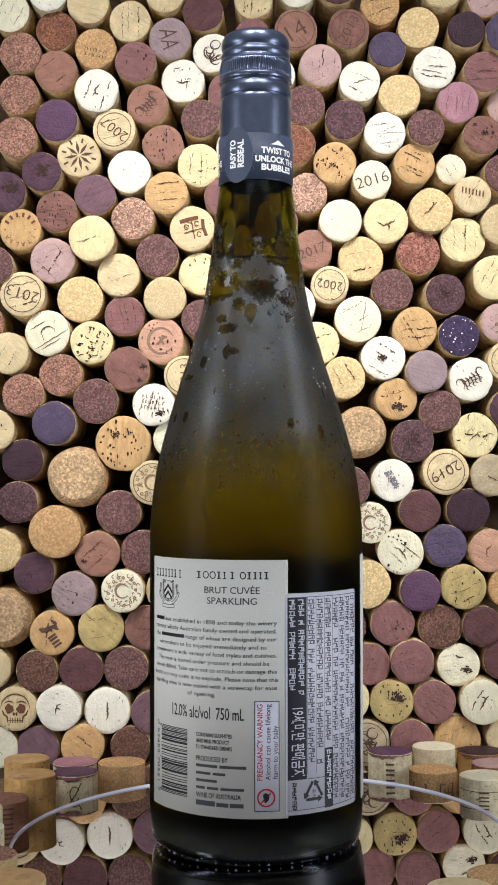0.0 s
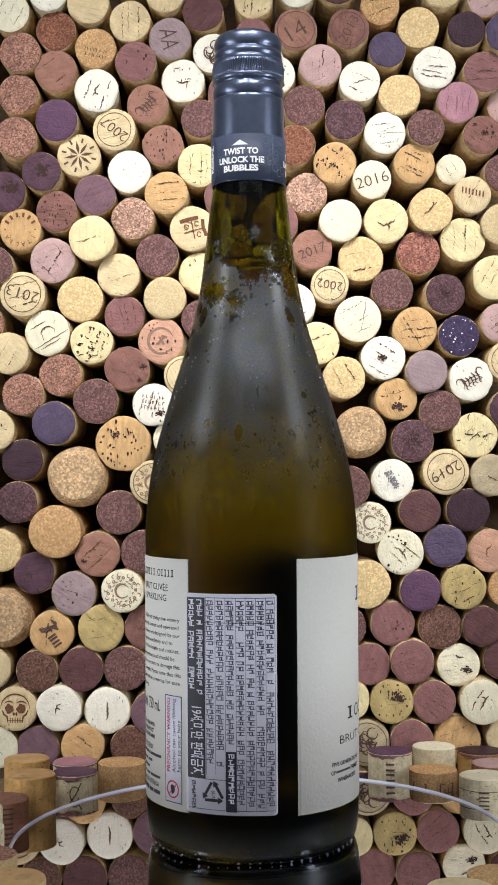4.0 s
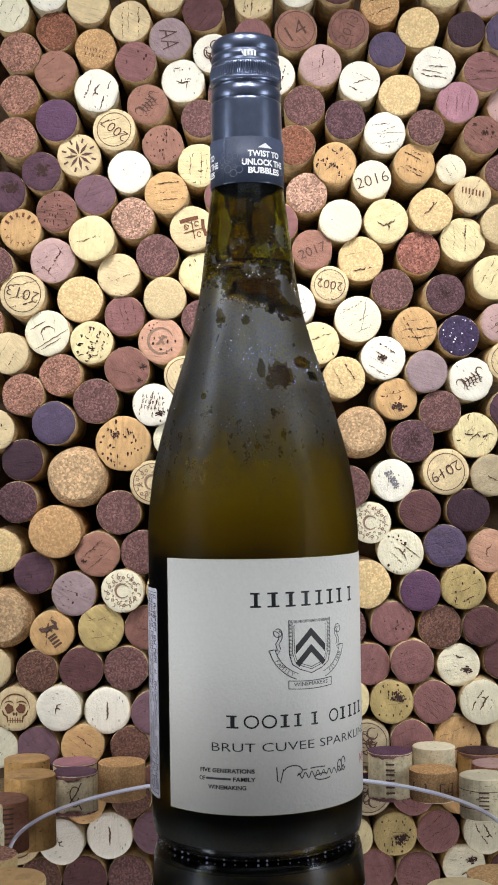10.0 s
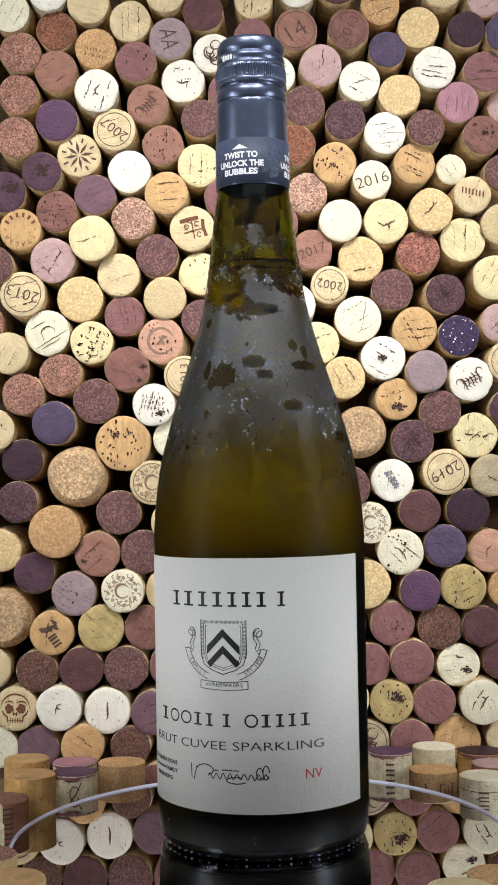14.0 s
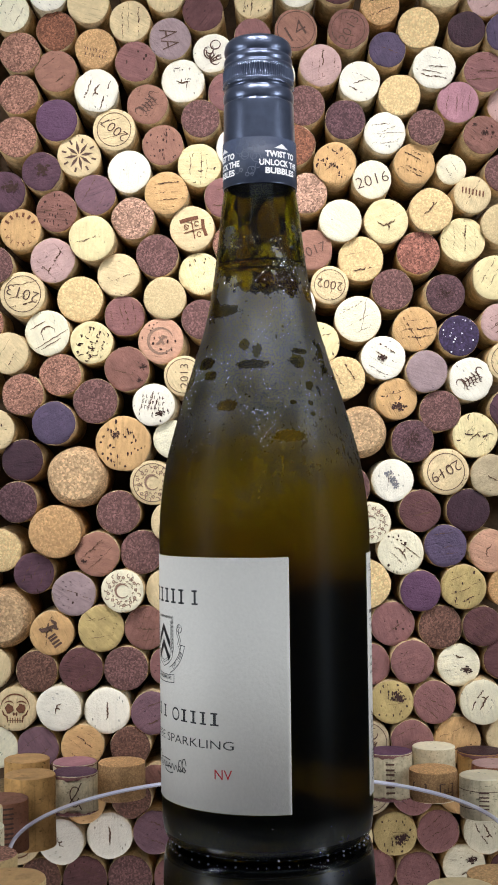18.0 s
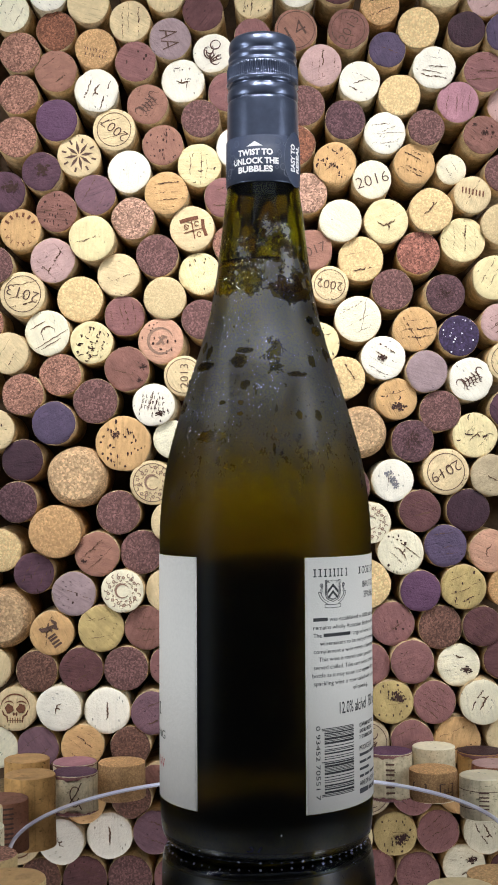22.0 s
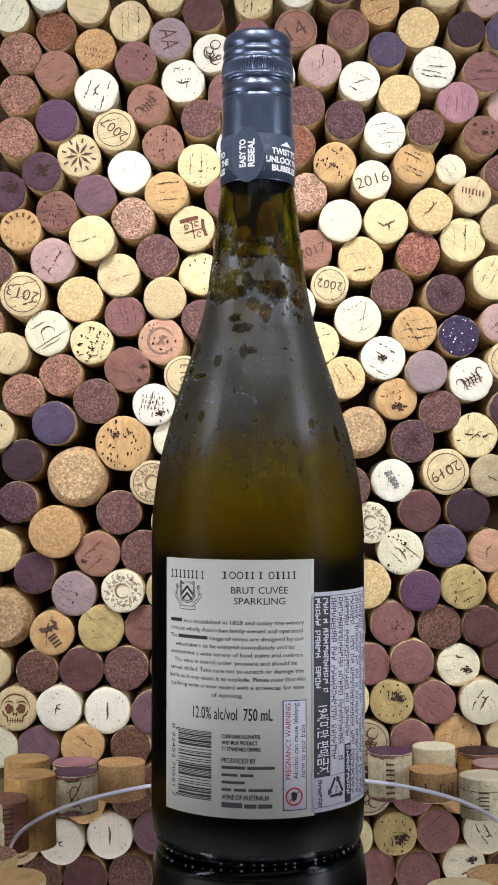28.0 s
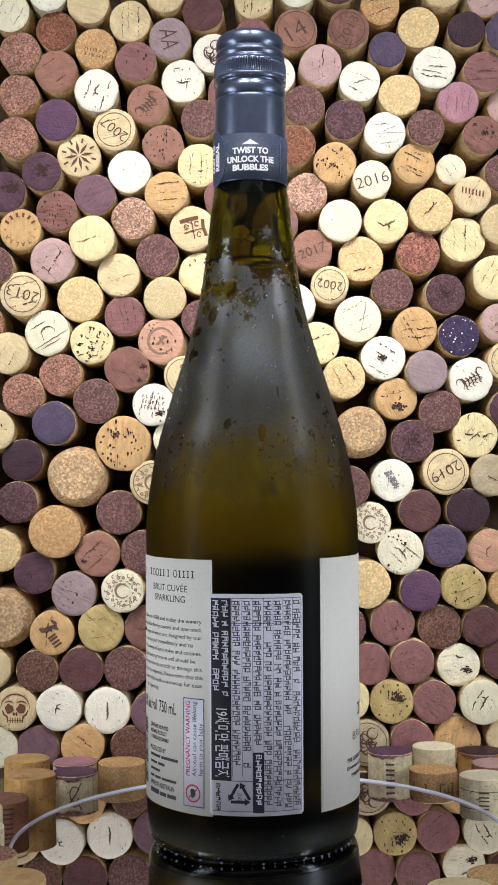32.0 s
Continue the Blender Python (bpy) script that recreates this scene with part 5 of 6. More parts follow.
cork(-0.0460, 0.1113, 0.3120, 0.0103, "clay", "dots 26")
cork(-0.0882, 0.1124, 0.3074, 0.0110, "cream", "star 0")
cork(-0.0629, 0.1118, 0.2989, 0.0108, "white", "dots 1")
cork(-0.1068, 0.1100, 0.2989, 0.0100, "plum", "blot 0.1 0.1 0.5")
cork(-0.0277, 0.1119, 0.3017, 0.0110, "yellow", "crack 3 88; worm 4")
cork(-0.0087, 0.1113, 0.3102, 0.0106, "white", "crack 2 70")
cork(-0.0444, 0.1105, 0.2876, 0.0109, "apricot", "crack 3 5")
cork(-0.0804, 0.1128, 0.2876, 0.0104, "lilac", "crack 2 60")
cork(-0.1255, 0.1113, 0.2892, 0.0106, "plum", "blot 0.3 0.2 0.5")
cork(-0.0995, 0.1115, 0.2790, 0.0104, "rosewood", "dots 30; crack 1 3")
cork(-0.0154, 0.1124, 0.2854, 0.0101, "rose", "crack 2 5")
cork(-0.1178, 0.1118, 0.2701, 0.0105, "apricot", "arc 0.72 14")
cork(-0.0613, 0.1112, 0.2751, 0.0107, "pebble")
cork(-0.0316, 0.1118, 0.2698, 0.0113, "cream", "square 8; crack 1 -20")
cork(-0.0817, 0.1088, 0.2649, 0.0115, "yellow", "crack 1 20")
cork(-0.1018, 0.1125, 0.2545, 0.0113, "pink", "crack 3 -45; crack 1 60")
cork(-0.0492, 0.1110, 0.2562, 0.0107, "mauve")
cork(-0.0687, 0.1127, 0.2470, 0.0108, "cream", "crack 1 20")
cork(-0.1304, 0.1096, 0.2520, 0.0094, "mauve")
cork(-0.0280, 0.1146, 0.2475, 0.0107, "yellow", "dots 6")
cork(-0.0119, 0.1136, 0.2623, 0.0096, "brown")
cork(-0.1166, 0.1110, 0.2376, 0.0114, "cream", "ring 0.80; text 2013 162 0.85; crack 3 12")
cork(-0.0883, 0.1143, 0.2352, 0.0116, "wheat")
cork(-0.0454, 0.1109, 0.2349, 0.0107, "sand")
cork(-0.0659, 0.1143, 0.2265, 0.0102, "rose", "crack 4 -80")
cork(-0.0272, 0.1117, 0.2241, 0.0101, "mauve")
cork(-0.1045, 0.1125, 0.2181, 0.0115, "ivory", "dee 30")
cork(-0.0476, 0.1124, 0.2136, 0.0115, "pinkbeige", "faint 0.55 10; dots 14")
cork(-0.0824, 0.1124, 0.2131, 0.0108, "yellow", "worm 26; dots 14")
cork(-0.1365, 0.1180, 0.2242, 0.0091, "brown")
cork(-0.1240, 0.1105, 0.2079, 0.0104, "cream", "crack 2 60")
cork(-0.0647, 0.1124, 0.1996, 0.0113, "rosewood", "blot 0.72 0.1 0.22; blot 0.55 -0.5 0.16; crack 1 -20")
cork(-0.0982, 0.1132, 0.1971, 0.0106, "brown")
cork(-0.0361, 0.1103, 0.1957, 0.0101, "cream", "ring 0.85; text 2013 90 0.7")
cork(-0.0803, 0.1102, 0.1835, 0.0112, "mauve")
cork(-0.0514, 0.1108, 0.1815, 0.0107, "white", "print 3 -8; crack 4 72; blot 0.30 -0.42 0.26; dots 5")
cork(-0.1168, 0.1114, 0.1873, 0.0105, "brown")
cork(-0.1014, 0.1113, 0.1727, 0.0110, "indigo")
cork(-0.1319, 0.1131, 0.1697, 0.0107, "cream", "dots 4")
cork(-0.0668, 0.1116, 0.1623, 0.0138, "apricot", "dots 34; blot -0.3 0.35 0.2")
cork(-0.0424, 0.1134, 0.1644, 0.0096, "ivory")
cork(-0.1176, 0.1146, 0.1546, 0.0105, "dark")
cork(-0.0902, 0.1092, 0.1459, 0.0154, "champagne")
cork(-0.1202, 0.1132, 0.1335, 0.0104, "plumgrain")
cork(-0.0523, 0.1118, 0.1427, 0.0113, "cream", "ornate 0; ring 0.84")
cork(-0.0695, 0.1134, 0.1280, 0.0111, "mauve")
cork(-0.1006, 0.1087, 0.1188, 0.0132, "tancork")
cork(-0.0800, 0.1113, 0.1074, 0.0112, "clay", "crack 2 42; blot -0.6 -0.3 0.15")
cork(-0.0425, 0.1109, 0.1230, 0.0107, "cream")
cork(-0.0578, 0.1137, 0.1081, 0.0110, "mauve")
cork(-0.1289, 0.1137, 0.1093, 0.0108, "wheat")
cork(-0.1118, 0.1129, 0.0980, 0.0103, "plum", "crack 3 60; dots 6")
cork(-0.0918, 0.1121, 0.0878, 0.0111, "grey", "crack 1 -20; dots 4")
cork(-0.0673, 0.1094, 0.0892, 0.0108, "ivory", "ornate 1")
cork(-0.0455, 0.1141, 0.0892, 0.0107, "cream", "crack 1 70")
cork(-0.1275, 0.1095, 0.0755, 0.0151, "champagne")
cork(-0.1028, 0.1122, 0.0683, 0.0110, "apricot", "script -55; crack 1 80")
cork(-0.0784, 0.1121, 0.0703, 0.0115, "olive", "crack 2 10")
cork(-0.0560, 0.1131, 0.0706, 0.0109, "rosewood", "crack 3 0")
cork(-0.1105, 0.1121, 0.0494, 0.0104, "umber")
cork(-0.0884, 0.1126, 0.0502, 0.0110, "maroon", "crack 4 30; dots 6")
cork(-0.0662, 0.1127, 0.0506, 0.0111, "mauve")
cork(-0.0438, 0.1137, 0.0514, 0.0107, "rose")
cork(-0.1333, 0.1099, 0.0513, 0.0107, "cream")
cork(-0.1211, 0.1115, 0.0312, 0.0111, "cream", "skull 0")
cork(-0.0994, 0.1106, 0.0314, 0.0113, "white", "nick 60")
cork(-0.0756, 0.1130, 0.0297, 0.0116, "white", "nick 80")
cork(-0.0528, 0.1118, 0.0286, 0.0110, "lilac", "crack 2 20")
cork(-0.1304, 0.1129, 0.0118, 0.0105, "ivory")
cork(-0.1102, 0.1131, 0.0116, 0.0105, "lilac", "crack 2 35")
cork(-0.0879, 0.1117, 0.0125, 0.0108, "apricot", "crack 4 -40")
cork(-0.0642, 0.1129, 0.0118, 0.0101, "umber")
cork(-0.0510, 0.1116, -0.0071, 0.0107, "rosewood")
cork(-0.0005, 0.1106, 0.3662, 0.0094, "rose")
cork(0.0214, 0.1121, 0.3699, 0.0108, "clay", "ring 0.86; text 14 30 1.35")
cork(0.0220, 0.1146, 0.3925, 0.0102, "white")
cork(0.0427, 0.1125, 0.3929, 0.0101, "maroon")
cork(0.0478, 0.1118, 0.3701, 0.0104, "rosewood", "ring 0.8; text 2013 60 0.8; crack 2 -20")
cork(0.0641, 0.1137, 0.3824, 0.0099, "tancork", "crack 2 20")
cork(0.0831, 0.1126, 0.3706, 0.0105, "wheat")
cork(0.0950, 0.1107, 0.3895, 0.0101, "sand")
cork(0.1070, 0.1110, 0.3688, 0.0094, "dark")
cork(0.1169, 0.1113, 0.3852, 0.0100, "pink", "crack 2 30")
cork(0.1268, 0.1097, 0.3667, 0.0104, "indigo")
cork(0.0675, 0.1141, 0.3601, 0.0093, "indigo", "crack 1 -20")
cork(0.0337, 0.1112, 0.3514, 0.0107, "pink", "crack 4 88")
cork(0.0532, 0.1116, 0.3433, 0.0104, "white", "nick 20; crack 2 -25")
cork(0.0906, 0.1110, 0.3496, 0.0109, "white", "crack 4 -10")
cork(0.1160, 0.1123, 0.3477, 0.0105, "rose", "crack 3 5")
cork(0.0101, 0.1139, 0.3474, 0.0107, "white", "crack 2 75")
cork(0.0732, 0.1114, 0.3362, 0.0106, "wheat")
cork(0.1024, 0.1122, 0.3324, 0.0105, "lilacpink", "crack 4 85")
cork(0.0252, 0.1109, 0.3311, 0.0103, "mauve")
cork(0.0455, 0.1099, 0.3235, 0.0101, "plumgrain")
cork(0.0656, 0.1118, 0.3170, 0.0106, "white", "crack 3 3; crack 1 20")
cork(0.0861, 0.1102, 0.3191, 0.0093, "mauve")
cork(0.1148, 0.1130, 0.3159, 0.0099, "rosewood", "blot 0.1 0.1 0.22; blot -0.4 0.5 0.15; blot 0.5 0.1 0.15; dots 8")
cork(0.1268, 0.1180, 0.3319, 0.0089, "pink")
cork(0.0202, 0.1101, 0.3110, 0.0104, "rust")
cork(0.0402, 0.1106, 0.3018, 0.0107, "apricot", "dots 24; crack 1 40; worm 4")
cork(0.0588, 0.1115, 0.2936, 0.0098, "ivory", "text 2016 15 1.0")
cork(0.0803, 0.1127, 0.3016, 0.0104, "apricot", "crack 4 -25")
cork(0.0995, 0.1180, 0.2996, 0.0078, "ivory", "crack 2 -60")
cork(0.1088, 0.1105, 0.2851, 0.0094, "cream", "arc 0.35 7; crack 1 60")
cork(0.1253, 0.1134, 0.2965, 0.0099, "mauve")
cork(0.0260, 0.1123, 0.2870, 0.0104, "pebble")
cork(0.0427, 0.1101, 0.2727, 0.0107, "ivory")
cork(0.0656, 0.1114, 0.2724, 0.0112, "yellow", "nick 5")
cork(0.0882, 0.1112, 0.2778, 0.0111, "wheat", "nick 25")
cork(0.1237, 0.1112, 0.2701, 0.0106, "sand")
cork(0.0108, 0.1111, 0.2721, 0.0107, "rose")
cork(0.0285, 0.1127, 0.2586, 0.0103, "clay", "text 2017 20 0.8")
cork(0.0528, 0.1129, 0.2538, 0.0114, "wheat", "crack 2 10")
cork(0.0819, 0.1143, 0.2569, 0.0109, "rustred")
cork(0.1042, 0.1136, 0.2631, 0.0113, "yellow", "crack 3 88")
cork(0.1194, 0.1116, 0.2436, 0.0112, "yellow", "crack 3 60")
cork(0.0371, 0.1122, 0.2408, 0.0096, "cream", "ring 0.80; text 2002 168 0.8; crack 3 85")
cork(0.0086, 0.1122, 0.2516, 0.0107, "cream")
cork(0.0683, 0.1117, 0.2381, 0.0104, "mauve")
cork(0.0947, 0.1111, 0.2355, 0.0101, "plumgrain", "speck 0")
cork(0.0189, 0.1117, 0.2310, 0.0110, "white", "scribble 70")
cork(0.0510, 0.1122, 0.2236, 0.0117, "ivory", "crack 3 30; crack 1 80")
cork(0.0793, 0.1113, 0.2182, 0.0110, "apricot", "crack 3 5; crack 1 -60")
cork(0.1012, 0.1114, 0.2146, 0.0103, "night", "dots 0")
cork(0.1222, 0.1130, 0.2211, 0.0099, "pink", "crack 5 30; text 20 60 0.8")
cork(0.0311, 0.1125, 0.2117, 0.0107, "yellow", "crack 2 20; dots 5")
cork(0.0436, 0.1114, 0.1942, 0.0107, "wheat", "crack 2 -60")
cork(0.0634, 0.1115, 0.2039, 0.0111, "white", "crack 4 -30; blot -0.05 0 0.25")
cork(0.0848, 0.1102, 0.1968, 0.0105, "grey")
cork(0.1070, 0.1124, 0.1929, 0.0111, "white", "flourish 32; crack 1 20")
cork(0.1256, 0.1121, 0.2017, 0.0103, "cream", "ring 0.8")
cork(0.0698, 0.1129, 0.1834, 0.0104, "apricot", "blot 0.1 -0.35 0.4; crack 2 15; worm 5")
cork(0.0916, 0.1126, 0.1772, 0.0104, "mauve")
cork(0.1260, 0.1113, 0.1777, 0.0101, "plum")
cork(0.0517, 0.1081, 0.1670, 0.0131, "champagne")
cork(0.0777, 0.1132, 0.1624, 0.0107, "plumgrain", "speck 0")
cork(0.1087, 0.1129, 0.1649, 0.0113, "yellow", "crack 2 50; worm 5; nick 50")
cork(0.0673, 0.1127, 0.1428, 0.0106, "white", "smear -60; crack 1 80")
cork(0.0938, 0.1113, 0.1468, 0.0115, "cream", "ring 0.80; text 2019 207 0.82; crack 1 50")
cork(0.1162, 0.1110, 0.1449, 0.0104, "putty", "crack 1 -30")
cork(0.0451, 0.1105, 0.1396, 0.0109, "mauve")
cork(0.0807, 0.1120, 0.1275, 0.0104, "maroon", "crack 4 12")
cork(0.1047, 0.1126, 0.1276, 0.0107, "dark")
cork(0.0561, 0.1127, 0.1218, 0.0104, "ivory", "ornate 2")
cork(0.0709, 0.1114, 0.1072, 0.0114, "ivory", "nick -30; crack 2 -40; dots 8")
cork(0.0932, 0.1125, 0.1100, 0.0107, "indigo", "crack 3 5")
cork(0.1156, 0.1123, 0.1073, 0.0108, "pinkbeige", "nick 70")
cork(0.0539, 0.1116, 0.0914, 0.0121, "wheat")
cork(0.0804, 0.1113, 0.0878, 0.0103, "violet")
cork(0.1017, 0.1110, 0.0896, 0.0112, "olive", "crack 3 25; dots 9")
cork(0.1247, 0.1128, 0.0890, 0.0105, "tancork")
cork(0.0665, 0.1136, 0.0715, 0.0110, "rose", "crack 1 30; dots 4")
cork(0.0903, 0.1136, 0.0696, 0.0109, "umber")
cork(0.1110, 0.1118, 0.0700, 0.0100, "maroon", "crack 3 20")
cork(0.0431, 0.1126, 0.0704, 0.0104, "mauve")
cork(0.0550, 0.1137, 0.0515, 0.0104, "rose", "crack 2 3")
cork(0.0759, 0.1102, 0.0529, 0.0109, "rose", "crack 3 60")
cork(0.0992, 0.1145, 0.0507, 0.0107, "ivory", "blot 0.35 -0.25 0.3; crack 2 -20")
cork(0.1216, 0.1129, 0.0536, 0.0103, "maroon")
cork(0.0446, 0.1118, 0.0343, 0.0101, "yellow")
cork(0.0654, 0.1107, 0.0332, 0.0108, "olive", "blot 0.3 0.25 0.4; dots 20; crack 1 0")
cork(0.0867, 0.1114, 0.0329, 0.0107, "rose", "crack 5 -35")
cork(0.1100, 0.1093, 0.0331, 0.0113, "ivory", "nick 70; crack 2 60")
cork(0.0531, 0.1124, 0.0130, 0.0115, "putty", "ring 0.85; scribble 40; figure 10")
cork(0.0752, 0.1105, 0.0138, 0.0107, "rose", "crack 3 25")
cork(0.0983, 0.1142, 0.0137, 0.0116, "apricot", "crack 2 20")
cork(0.1228, 0.1119, 0.0156, 0.0108, "cream")
cork(0.0082, 0.1101, 0.1537, 0.0107, "cream")
cork(0.1345, 0.1105, 0.4010, 0.0107, "plum")
cork(-0.0870, 0.1122, -0.0211, 0.0107, "mauve")
cork(0.0065, 0.1149, 0.1087, 0.0107, "brown")
cork(0.1191, 0.1123, -0.0085, 0.0107, "yellow")
cork(-0.1348, 0.1128, -0.0228, 0.0107, "violet")
cork(-0.0142, 0.1127, 0.0126, 0.0107, "rose")
cork(-0.0159, 0.1134, 0.0491, 0.0107, "white")
cork(0.0097, 0.1129, 0.0273, 0.0107, "ivory")
cork(0.0123, 0.1121, -0.0111, 0.0107, "mauve")
cork(0.1301, 0.1122, -0.0295, 0.0107, "rust")
cork(0.1060, 0.1104, -0.0270, 0.0107, "rust")
cork(0.0159, 0.1109, 0.0820, 0.0107, "wheat")
cork(0.0278, 0.1116, 0.0084, 0.0107, "rust")
cork(0.0894, 0.1122, -0.0117, 0.0107, "yellow")
cork(-0.1424, 0.1115, 0.4014, 0.0107, "wheat")
cork(-0.0190, 0.1115, 0.1190, 0.0107, "yellow")
cork(0.0051, 0.1117, 0.2108, 0.0107, "sand")
cork(0.0302, 0.1135, 0.1203, 0.0107, "mauve")
cork(0.0140, 0.1117, 0.1846, 0.0107, "brown")
cork(-0.0135, 0.1114, 0.0743, 0.0107, "sand")
cork(-0.1438, 0.1105, 0.3200, 0.0107, "cream")
cork(-0.1450, 0.1127, 0.2728, 0.0107, "brown")
cork(-0.1452, 0.1103, 0.1505, 0.0107, "brown")
cork(0.0204, 0.1130, 0.0558, 0.0107, "white")
cork(-0.0129, 0.1103, 0.1422, 0.0107, "white")
cork(-0.0094, 0.1103, 0.1900, 0.0107, "white")
cork(0.0507, 0.1111, -0.0117, 0.0107, "plum")
cork(-0.0243, 0.1129, -0.0249, 0.0107, "violet")
cork(-0.1472, 0.1102, 0.3537, 0.0107, "mauve")
cork(0.0694, 0.1118, -0.0267, 0.0107, "rose")
cork(-0.0242, 0.1127, 0.4048, 0.0107, "ivory")
cork(-0.1460, 0.1124, 0.1961, 0.0107, "rust")
cork(0.1378, 0.1122, 0.1321, 0.0107, "violet")
cork(-0.0605, 0.1096, 0.4042, 0.0107, "sand")
cork(0.0771, 0.1109, 0.4036, 0.0107, "brown")
cork(-0.0636, 0.1116, -0.0267, 0.0107, "sand")
cork(-0.1108, 0.1117, -0.0219, 0.0107, "wheat")
cork(-0.0180, 0.1101, 0.1679, 0.0107, "clay")
cork(-0.0232, 0.1118, 0.0959, 0.0107, "rust")
cork(-0.1469, 0.1119, 0.0287, 0.0107, "rose")
cork(-0.0060, 0.1114, 0.2325, 0.0107, "rose")
cork(0.0303, 0.1118, -0.0265, 0.0107, "yellow")
cork(0.1363, 0.1124, 0.0352, 0.0107, "rose")
cork(-0.1477, 0.1124, 0.1262, 0.0107, "sand")
cork(-0.0367, 0.1116, 0.0110, 0.0107, "rose")
cork(0.1360, 0.1099, 0.1552, 0.0107, "clay")
cork(-0.1454, 0.1120, 0.3772, 0.0107, "ivory")
cork(0.0088, 0.1147, 0.1310, 0.0107, "white")
cork(0.1416, 0.1118, 0.3463, 0.0107, "ivory")
cork(-0.1199, 0.1136, 0.4073, 0.0107, "rose")
cork(-0.1460, 0.1114, 0.0949, 0.0107, "cream")
cork(0.1384, 0.1112, 0.3131, 0.0107, "clay")
cork(-0.0026, 0.1117, -0.0274, 0.0107, "clay")
cork(0.0275, 0.1123, 0.1648, 0.0107, "plum")
cork(-0.0308, 0.1108, 0.0335, 0.0107, "brown")
cork(0.1397, 0.1113, 0.2337, 0.0107, "rust")
cork(-0.1477, 0.1118, 0.2960, 0.0107, "sand")


# ---- loose corks standing on the table round the turntable ----
def standing_cork(x, y, top, r, kind, side, label, marks=()):
    h = top + 0.03
    me = cork_mesh(kind, 3, h, side=side).copy()
    for v in me.vertices:
        v.co.y = min(v.co.y, h)
        if v.co.y > h * 0.9:
            v.co.y = h
        elif v.co.y > 0.01:
            v.co.y = h * 0.5
    me.transform(Matrix.Diagonal((r / UNIT, 1, r / UNIT, 1)))
    me.transform(Matrix(((1, 0, 0, 0), (0, 0, 1, 0), (0, -1, 0, h), (0, 0, 0, 1))))
    bm = bmesh.new()
    bm.from_mesh(me)
    holes = [e for e in bm.edges if len(e.link_faces) == 1]
    bmesh.ops.contextual_create(bm, geom=holes)
    bmesh.ops.recalc_face_normals(bm, faces=bm.faces)
    bm.to_mesh(me)
    bm.free()
    ob = new("cork", me)
    ob.location = (x, y, -0.03)
    tagged(ob, label, "cork", "loose corks round the turntable")
    toward = math.degrees(math.atan2(-0.51 - y, -x))
    for kind_of, *a in marks:
        bm = bmesh.new()
        if kind_of == "bars":
            zc, n, tall, wide = a
            for i in range(n):
                v = zc + (i - (n - 1) / 2) * wide * 1.35
                bar(bm, -tall / 2, tall / 2, v - wide / 2, v - wide / 2 + wide * 0.25)
                bar(bm, -tall / 2, tall / 2, v + wide / 2 - wide * 0.25, v + wide / 2)
        elif kind_of == "hoop":
            z, t = a
            bar(bm, -math.pi * r, math.pi * r, z, z + t)
        elif kind_of == "maze":
            z, = a
            for s in (-1, 1):
                c = s * 0.0068
                stroke(bm, [(c - 0.0035, z - 0.006), (c - 0.0035, z + 0.006), (c + 0.0035, z + 0.006), (c + 0.0035, z - 0.006), (c - 0.0035, z - 0.006)], 0.0007)
                for i in range(9):
                    stroke(bm, [(c - 0.0028 + (i % 3) * 0.0020, z - 0.004 + (i // 3) * 0.003), (c - 0.0012 + (i % 3) * 0.0020, z - 0.004 + (i // 3) * 0.003),
                                (c - 0.0012 + (i % 3) * 0.0020, z - 0.002 + (i // 3) * 0.003)], 0.0005)
        elif kind_of == "pen":
            z, = a
            stroke(bm, arc(0, z, 0.0022, 30, 330, 16, 0.0034), 0.0005)
            stroke(bm, [(-0.003, z - 0.005), (0.0005, z), (0.003, z + 0.005)], 0.0005)
            for dz in (-0.008, 0.007):
                blob(bm, 0.001, z + dz, 0.0008, random.Random(2), 8)
        elif kind_of == "stained":
            z, = a
            rng = random.Random(8)
            d = 0.001
            for i in range(120):
                u = -math.pi * r + 2 * math.pi * r * i / 120
                e = min(0.0022, max(0.0003, d + rng.uniform(-0.0004, 0.0004)))
                slope(bm, u, z - d, u + 2 * math.pi * r / 120, z - e, d, e, 1)
                d = e
        part({"bars": "stamp_print", "hoop": "printed_line", "maze": "stamped_maze", "pen": "stamped_emblem", "stained": "wine_stain"}[kind_of],
             wrapped(bm, r * 1.022, toward, 0.0), {"stained": FACES["rose"]}.get(kind_of, CORK_INK), ob)
    return ob


standing_cork(-0.1020, 0.0464, 0.0144, 0.0113, "apricot", SIDE_GOLD, "golden natural cork standing upright beside the mirror")
standing_cork(-0.1075, 0.0690, 0.0164, 0.0105, "apricot", SIDE_GOLD, "orange-tan cork standing behind a golden one")
standing_cork(-0.0868, 0.0780, 0.0081, 0.0107, "violet", SIDE_CREAM, "pale cork with a purple-stained top and stamped flourish", [("pen", 0.030), ("stained", 0.0376)])
standing_cork(-0.0900, 0.0998, 0.0080, 0.0108, "lilacpink", SIDE_CREAM, "pale cork with a pink-stained top near the cork wall", [("stained", 0.0375)])
standing_cork(-0.0672, 0.0998, 0.0076, 0.0116, "tancork", SIDE_TAN, "tan granular cork standing against the cork wall")
standing_cork(-0.1095, 0.0244, 0.0093, 0.0108, "clay", SIDE_RED, "clay brown cork with dark stamped bars", [("bars", 0.028, 5, 0.009, 0.003)])
standing_cork(-0.1115, -0.0180, 0.0165, 0.0104, "cream", SIDE_CREAM, "dusty cream cork beside the mirror")
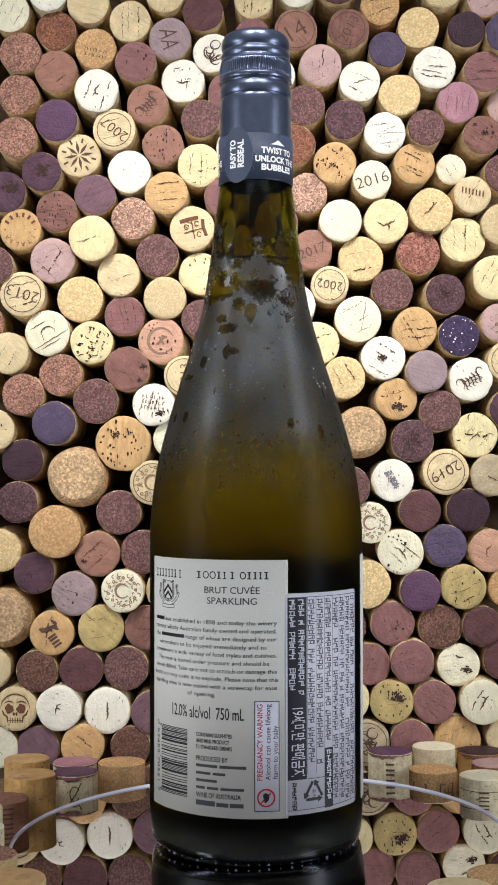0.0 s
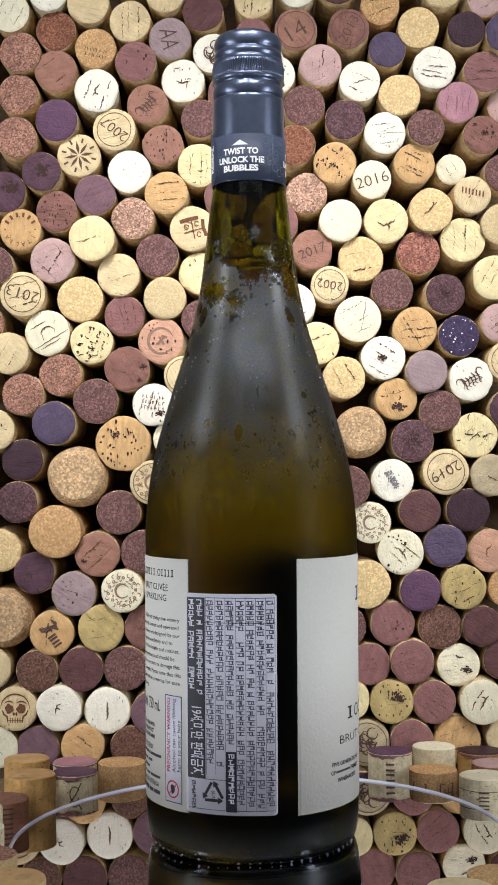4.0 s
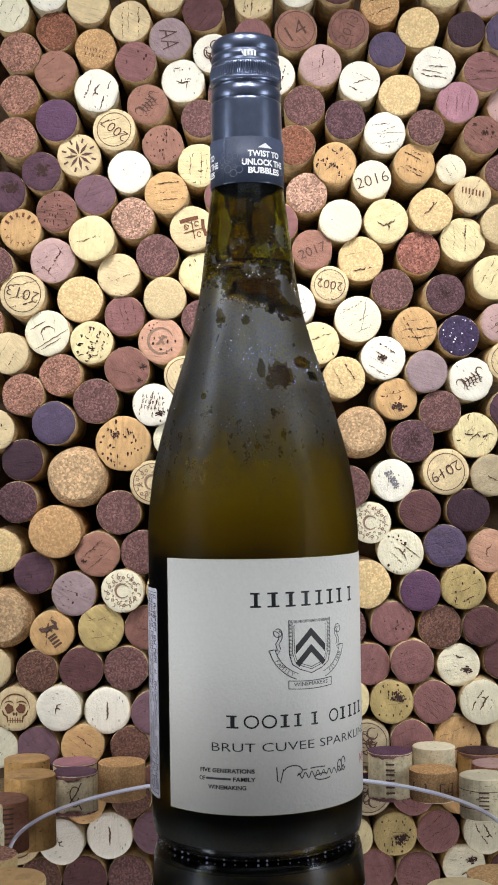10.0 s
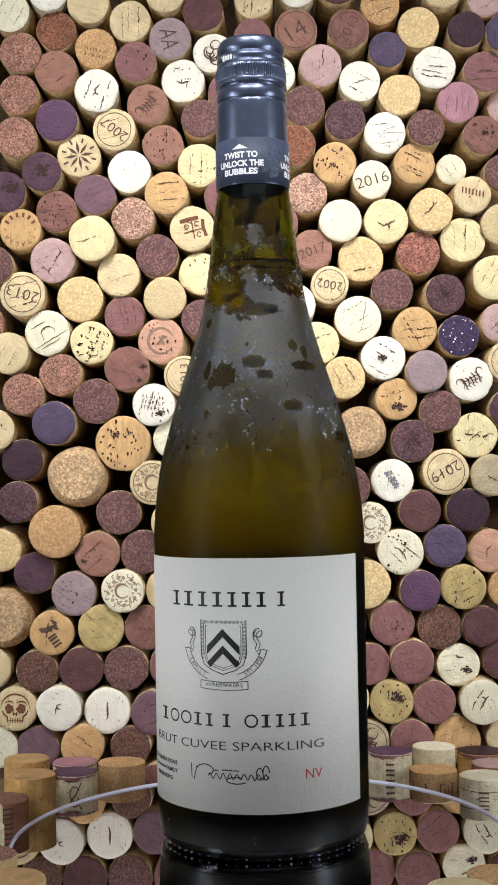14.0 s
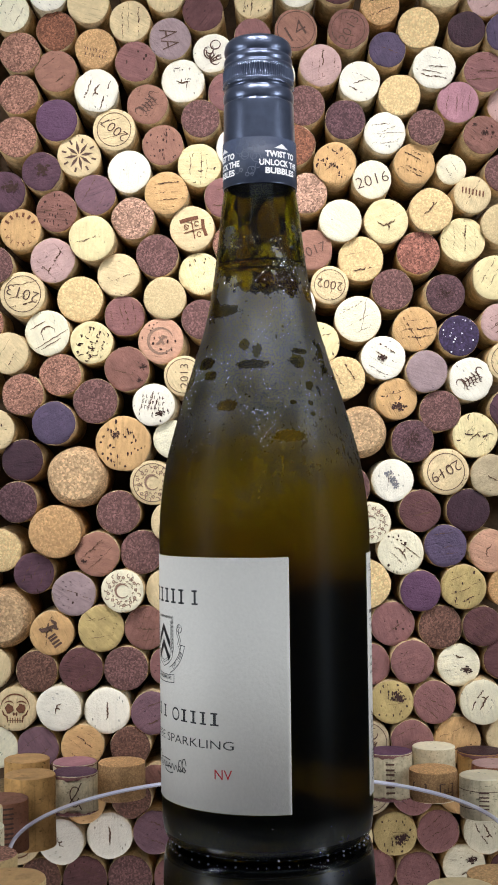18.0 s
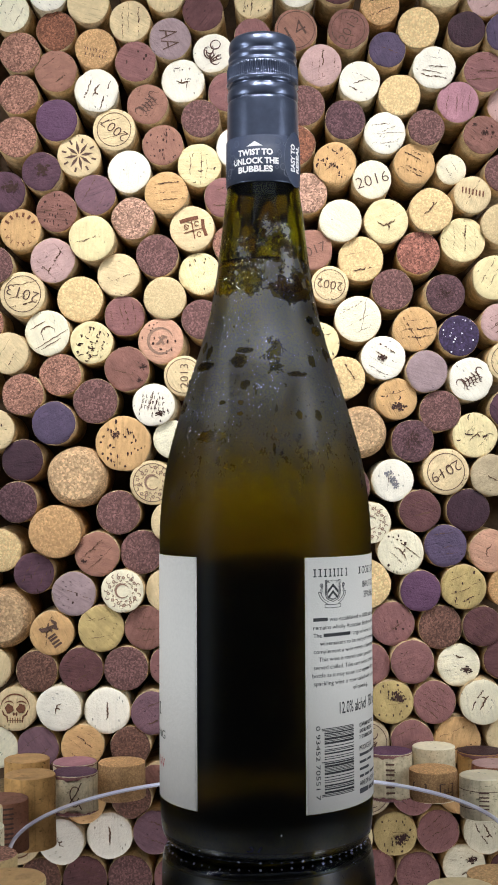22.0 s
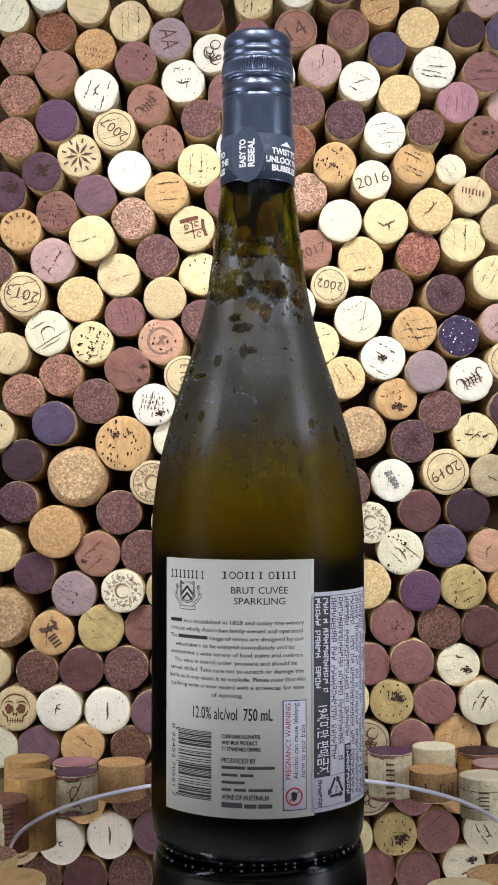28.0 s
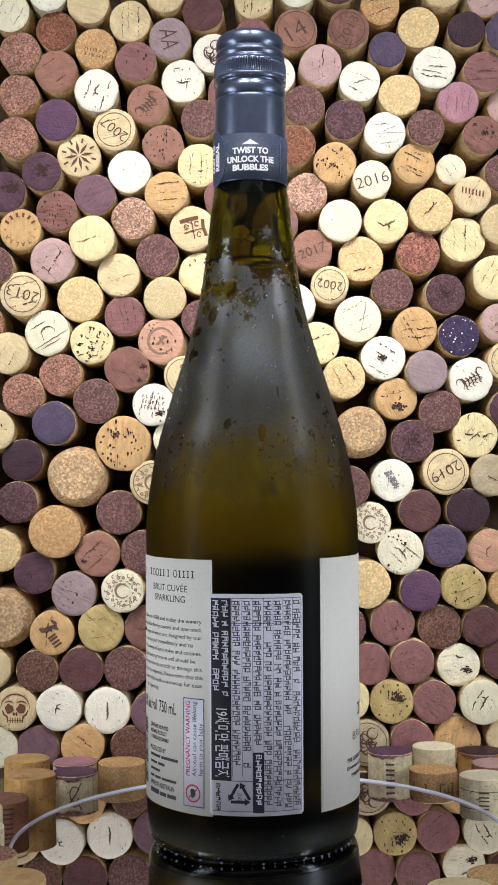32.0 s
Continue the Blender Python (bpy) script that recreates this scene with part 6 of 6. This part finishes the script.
standing_cork(-0.1045, -0.0500, 0.0178, 0.0106, "ivory", SIDE_CREAM, "ivory cork beside the mirror")
standing_cork(-0.0950, -0.0740, 0.0150, 0.0105, "brown", SIDE_BUFF, "brown granular cork beside the mirror")
standing_cork(-0.0777, -0.1216, 0.0216, 0.0113, "apricot", SIDE_BUFF, "warm tan cork close to the camera side of the mirror")
standing_cork(0.0630, 0.0994, 0.0121, 0.0108, "violet", SIDE_CREAM, "pale cork with a purple top and stamped letters as bars", [("bars", 0.029, 4, 0.0042, 0.0036), ("stained", 0.0417)])
standing_cork(0.0844, 0.1005, 0.0140, 0.0104, "ivory", SIDE_CREAM, "ivory cork standing against the cork wall")
standing_cork(0.0809, 0.0790, 0.0079, 0.0112, "tancork", SIDE_TAN, "tan granular cork printed with square mazes", [("maze", 0.027)])
standing_cork(0.1070, 0.1000, 0.0117, 0.0110, "dark", SIDE_GOLD, "golden cork with a dark wine-stained top", [("stained", 0.0413)])
standing_cork(0.1005, 0.0555, 0.0104, 0.0110, "ivory", SIDE_CREAM, "white printed cork with thin black hoops and bars", [("hoop", 0.0350, 0.0003), ("hoop", 0.0225, 0.0003), ("bars", 0.0285, 4, 0.0045, 0.0026)])
standing_cork(0.1095, 0.0780, 0.0106, 0.0106, "pink", SIDE_RED, "pink-stained cork behind a white one")
standing_cork(0.0820, -0.0800, 0.0088, 0.0118, "tancork", SIDE_TAN, "tan granular cork near the front of the mirror")
standing_cork(0.0655, -0.0970, 0.0098, 0.0113, "cream", SIDE_BUFF, "cream cork near the front of the mirror")


# ---- what moves: the turntable carries the bottle round, one turn in 28.8 s ----
def motions():
    turn, start = 12.385, 1.416
    rows, disc = [], []
    for i in range(33):
        t = float(i)
        r = pose(0, 0, 0, 0, 0, -start - turn * t)
        rows.append((t, r @ pose(-0.00172, -0.00260, 0.0003) @ pose(0, 0, 0, 0.181, 0.475, 0)))
        disc.append((t, pose(0, 0, -0.03) @ pose(0, 0, 0, 0, -0.8, 0) @ r))
    walk(BOTTLE, rows)
    walk(TURNTABLE, disc)


motions()
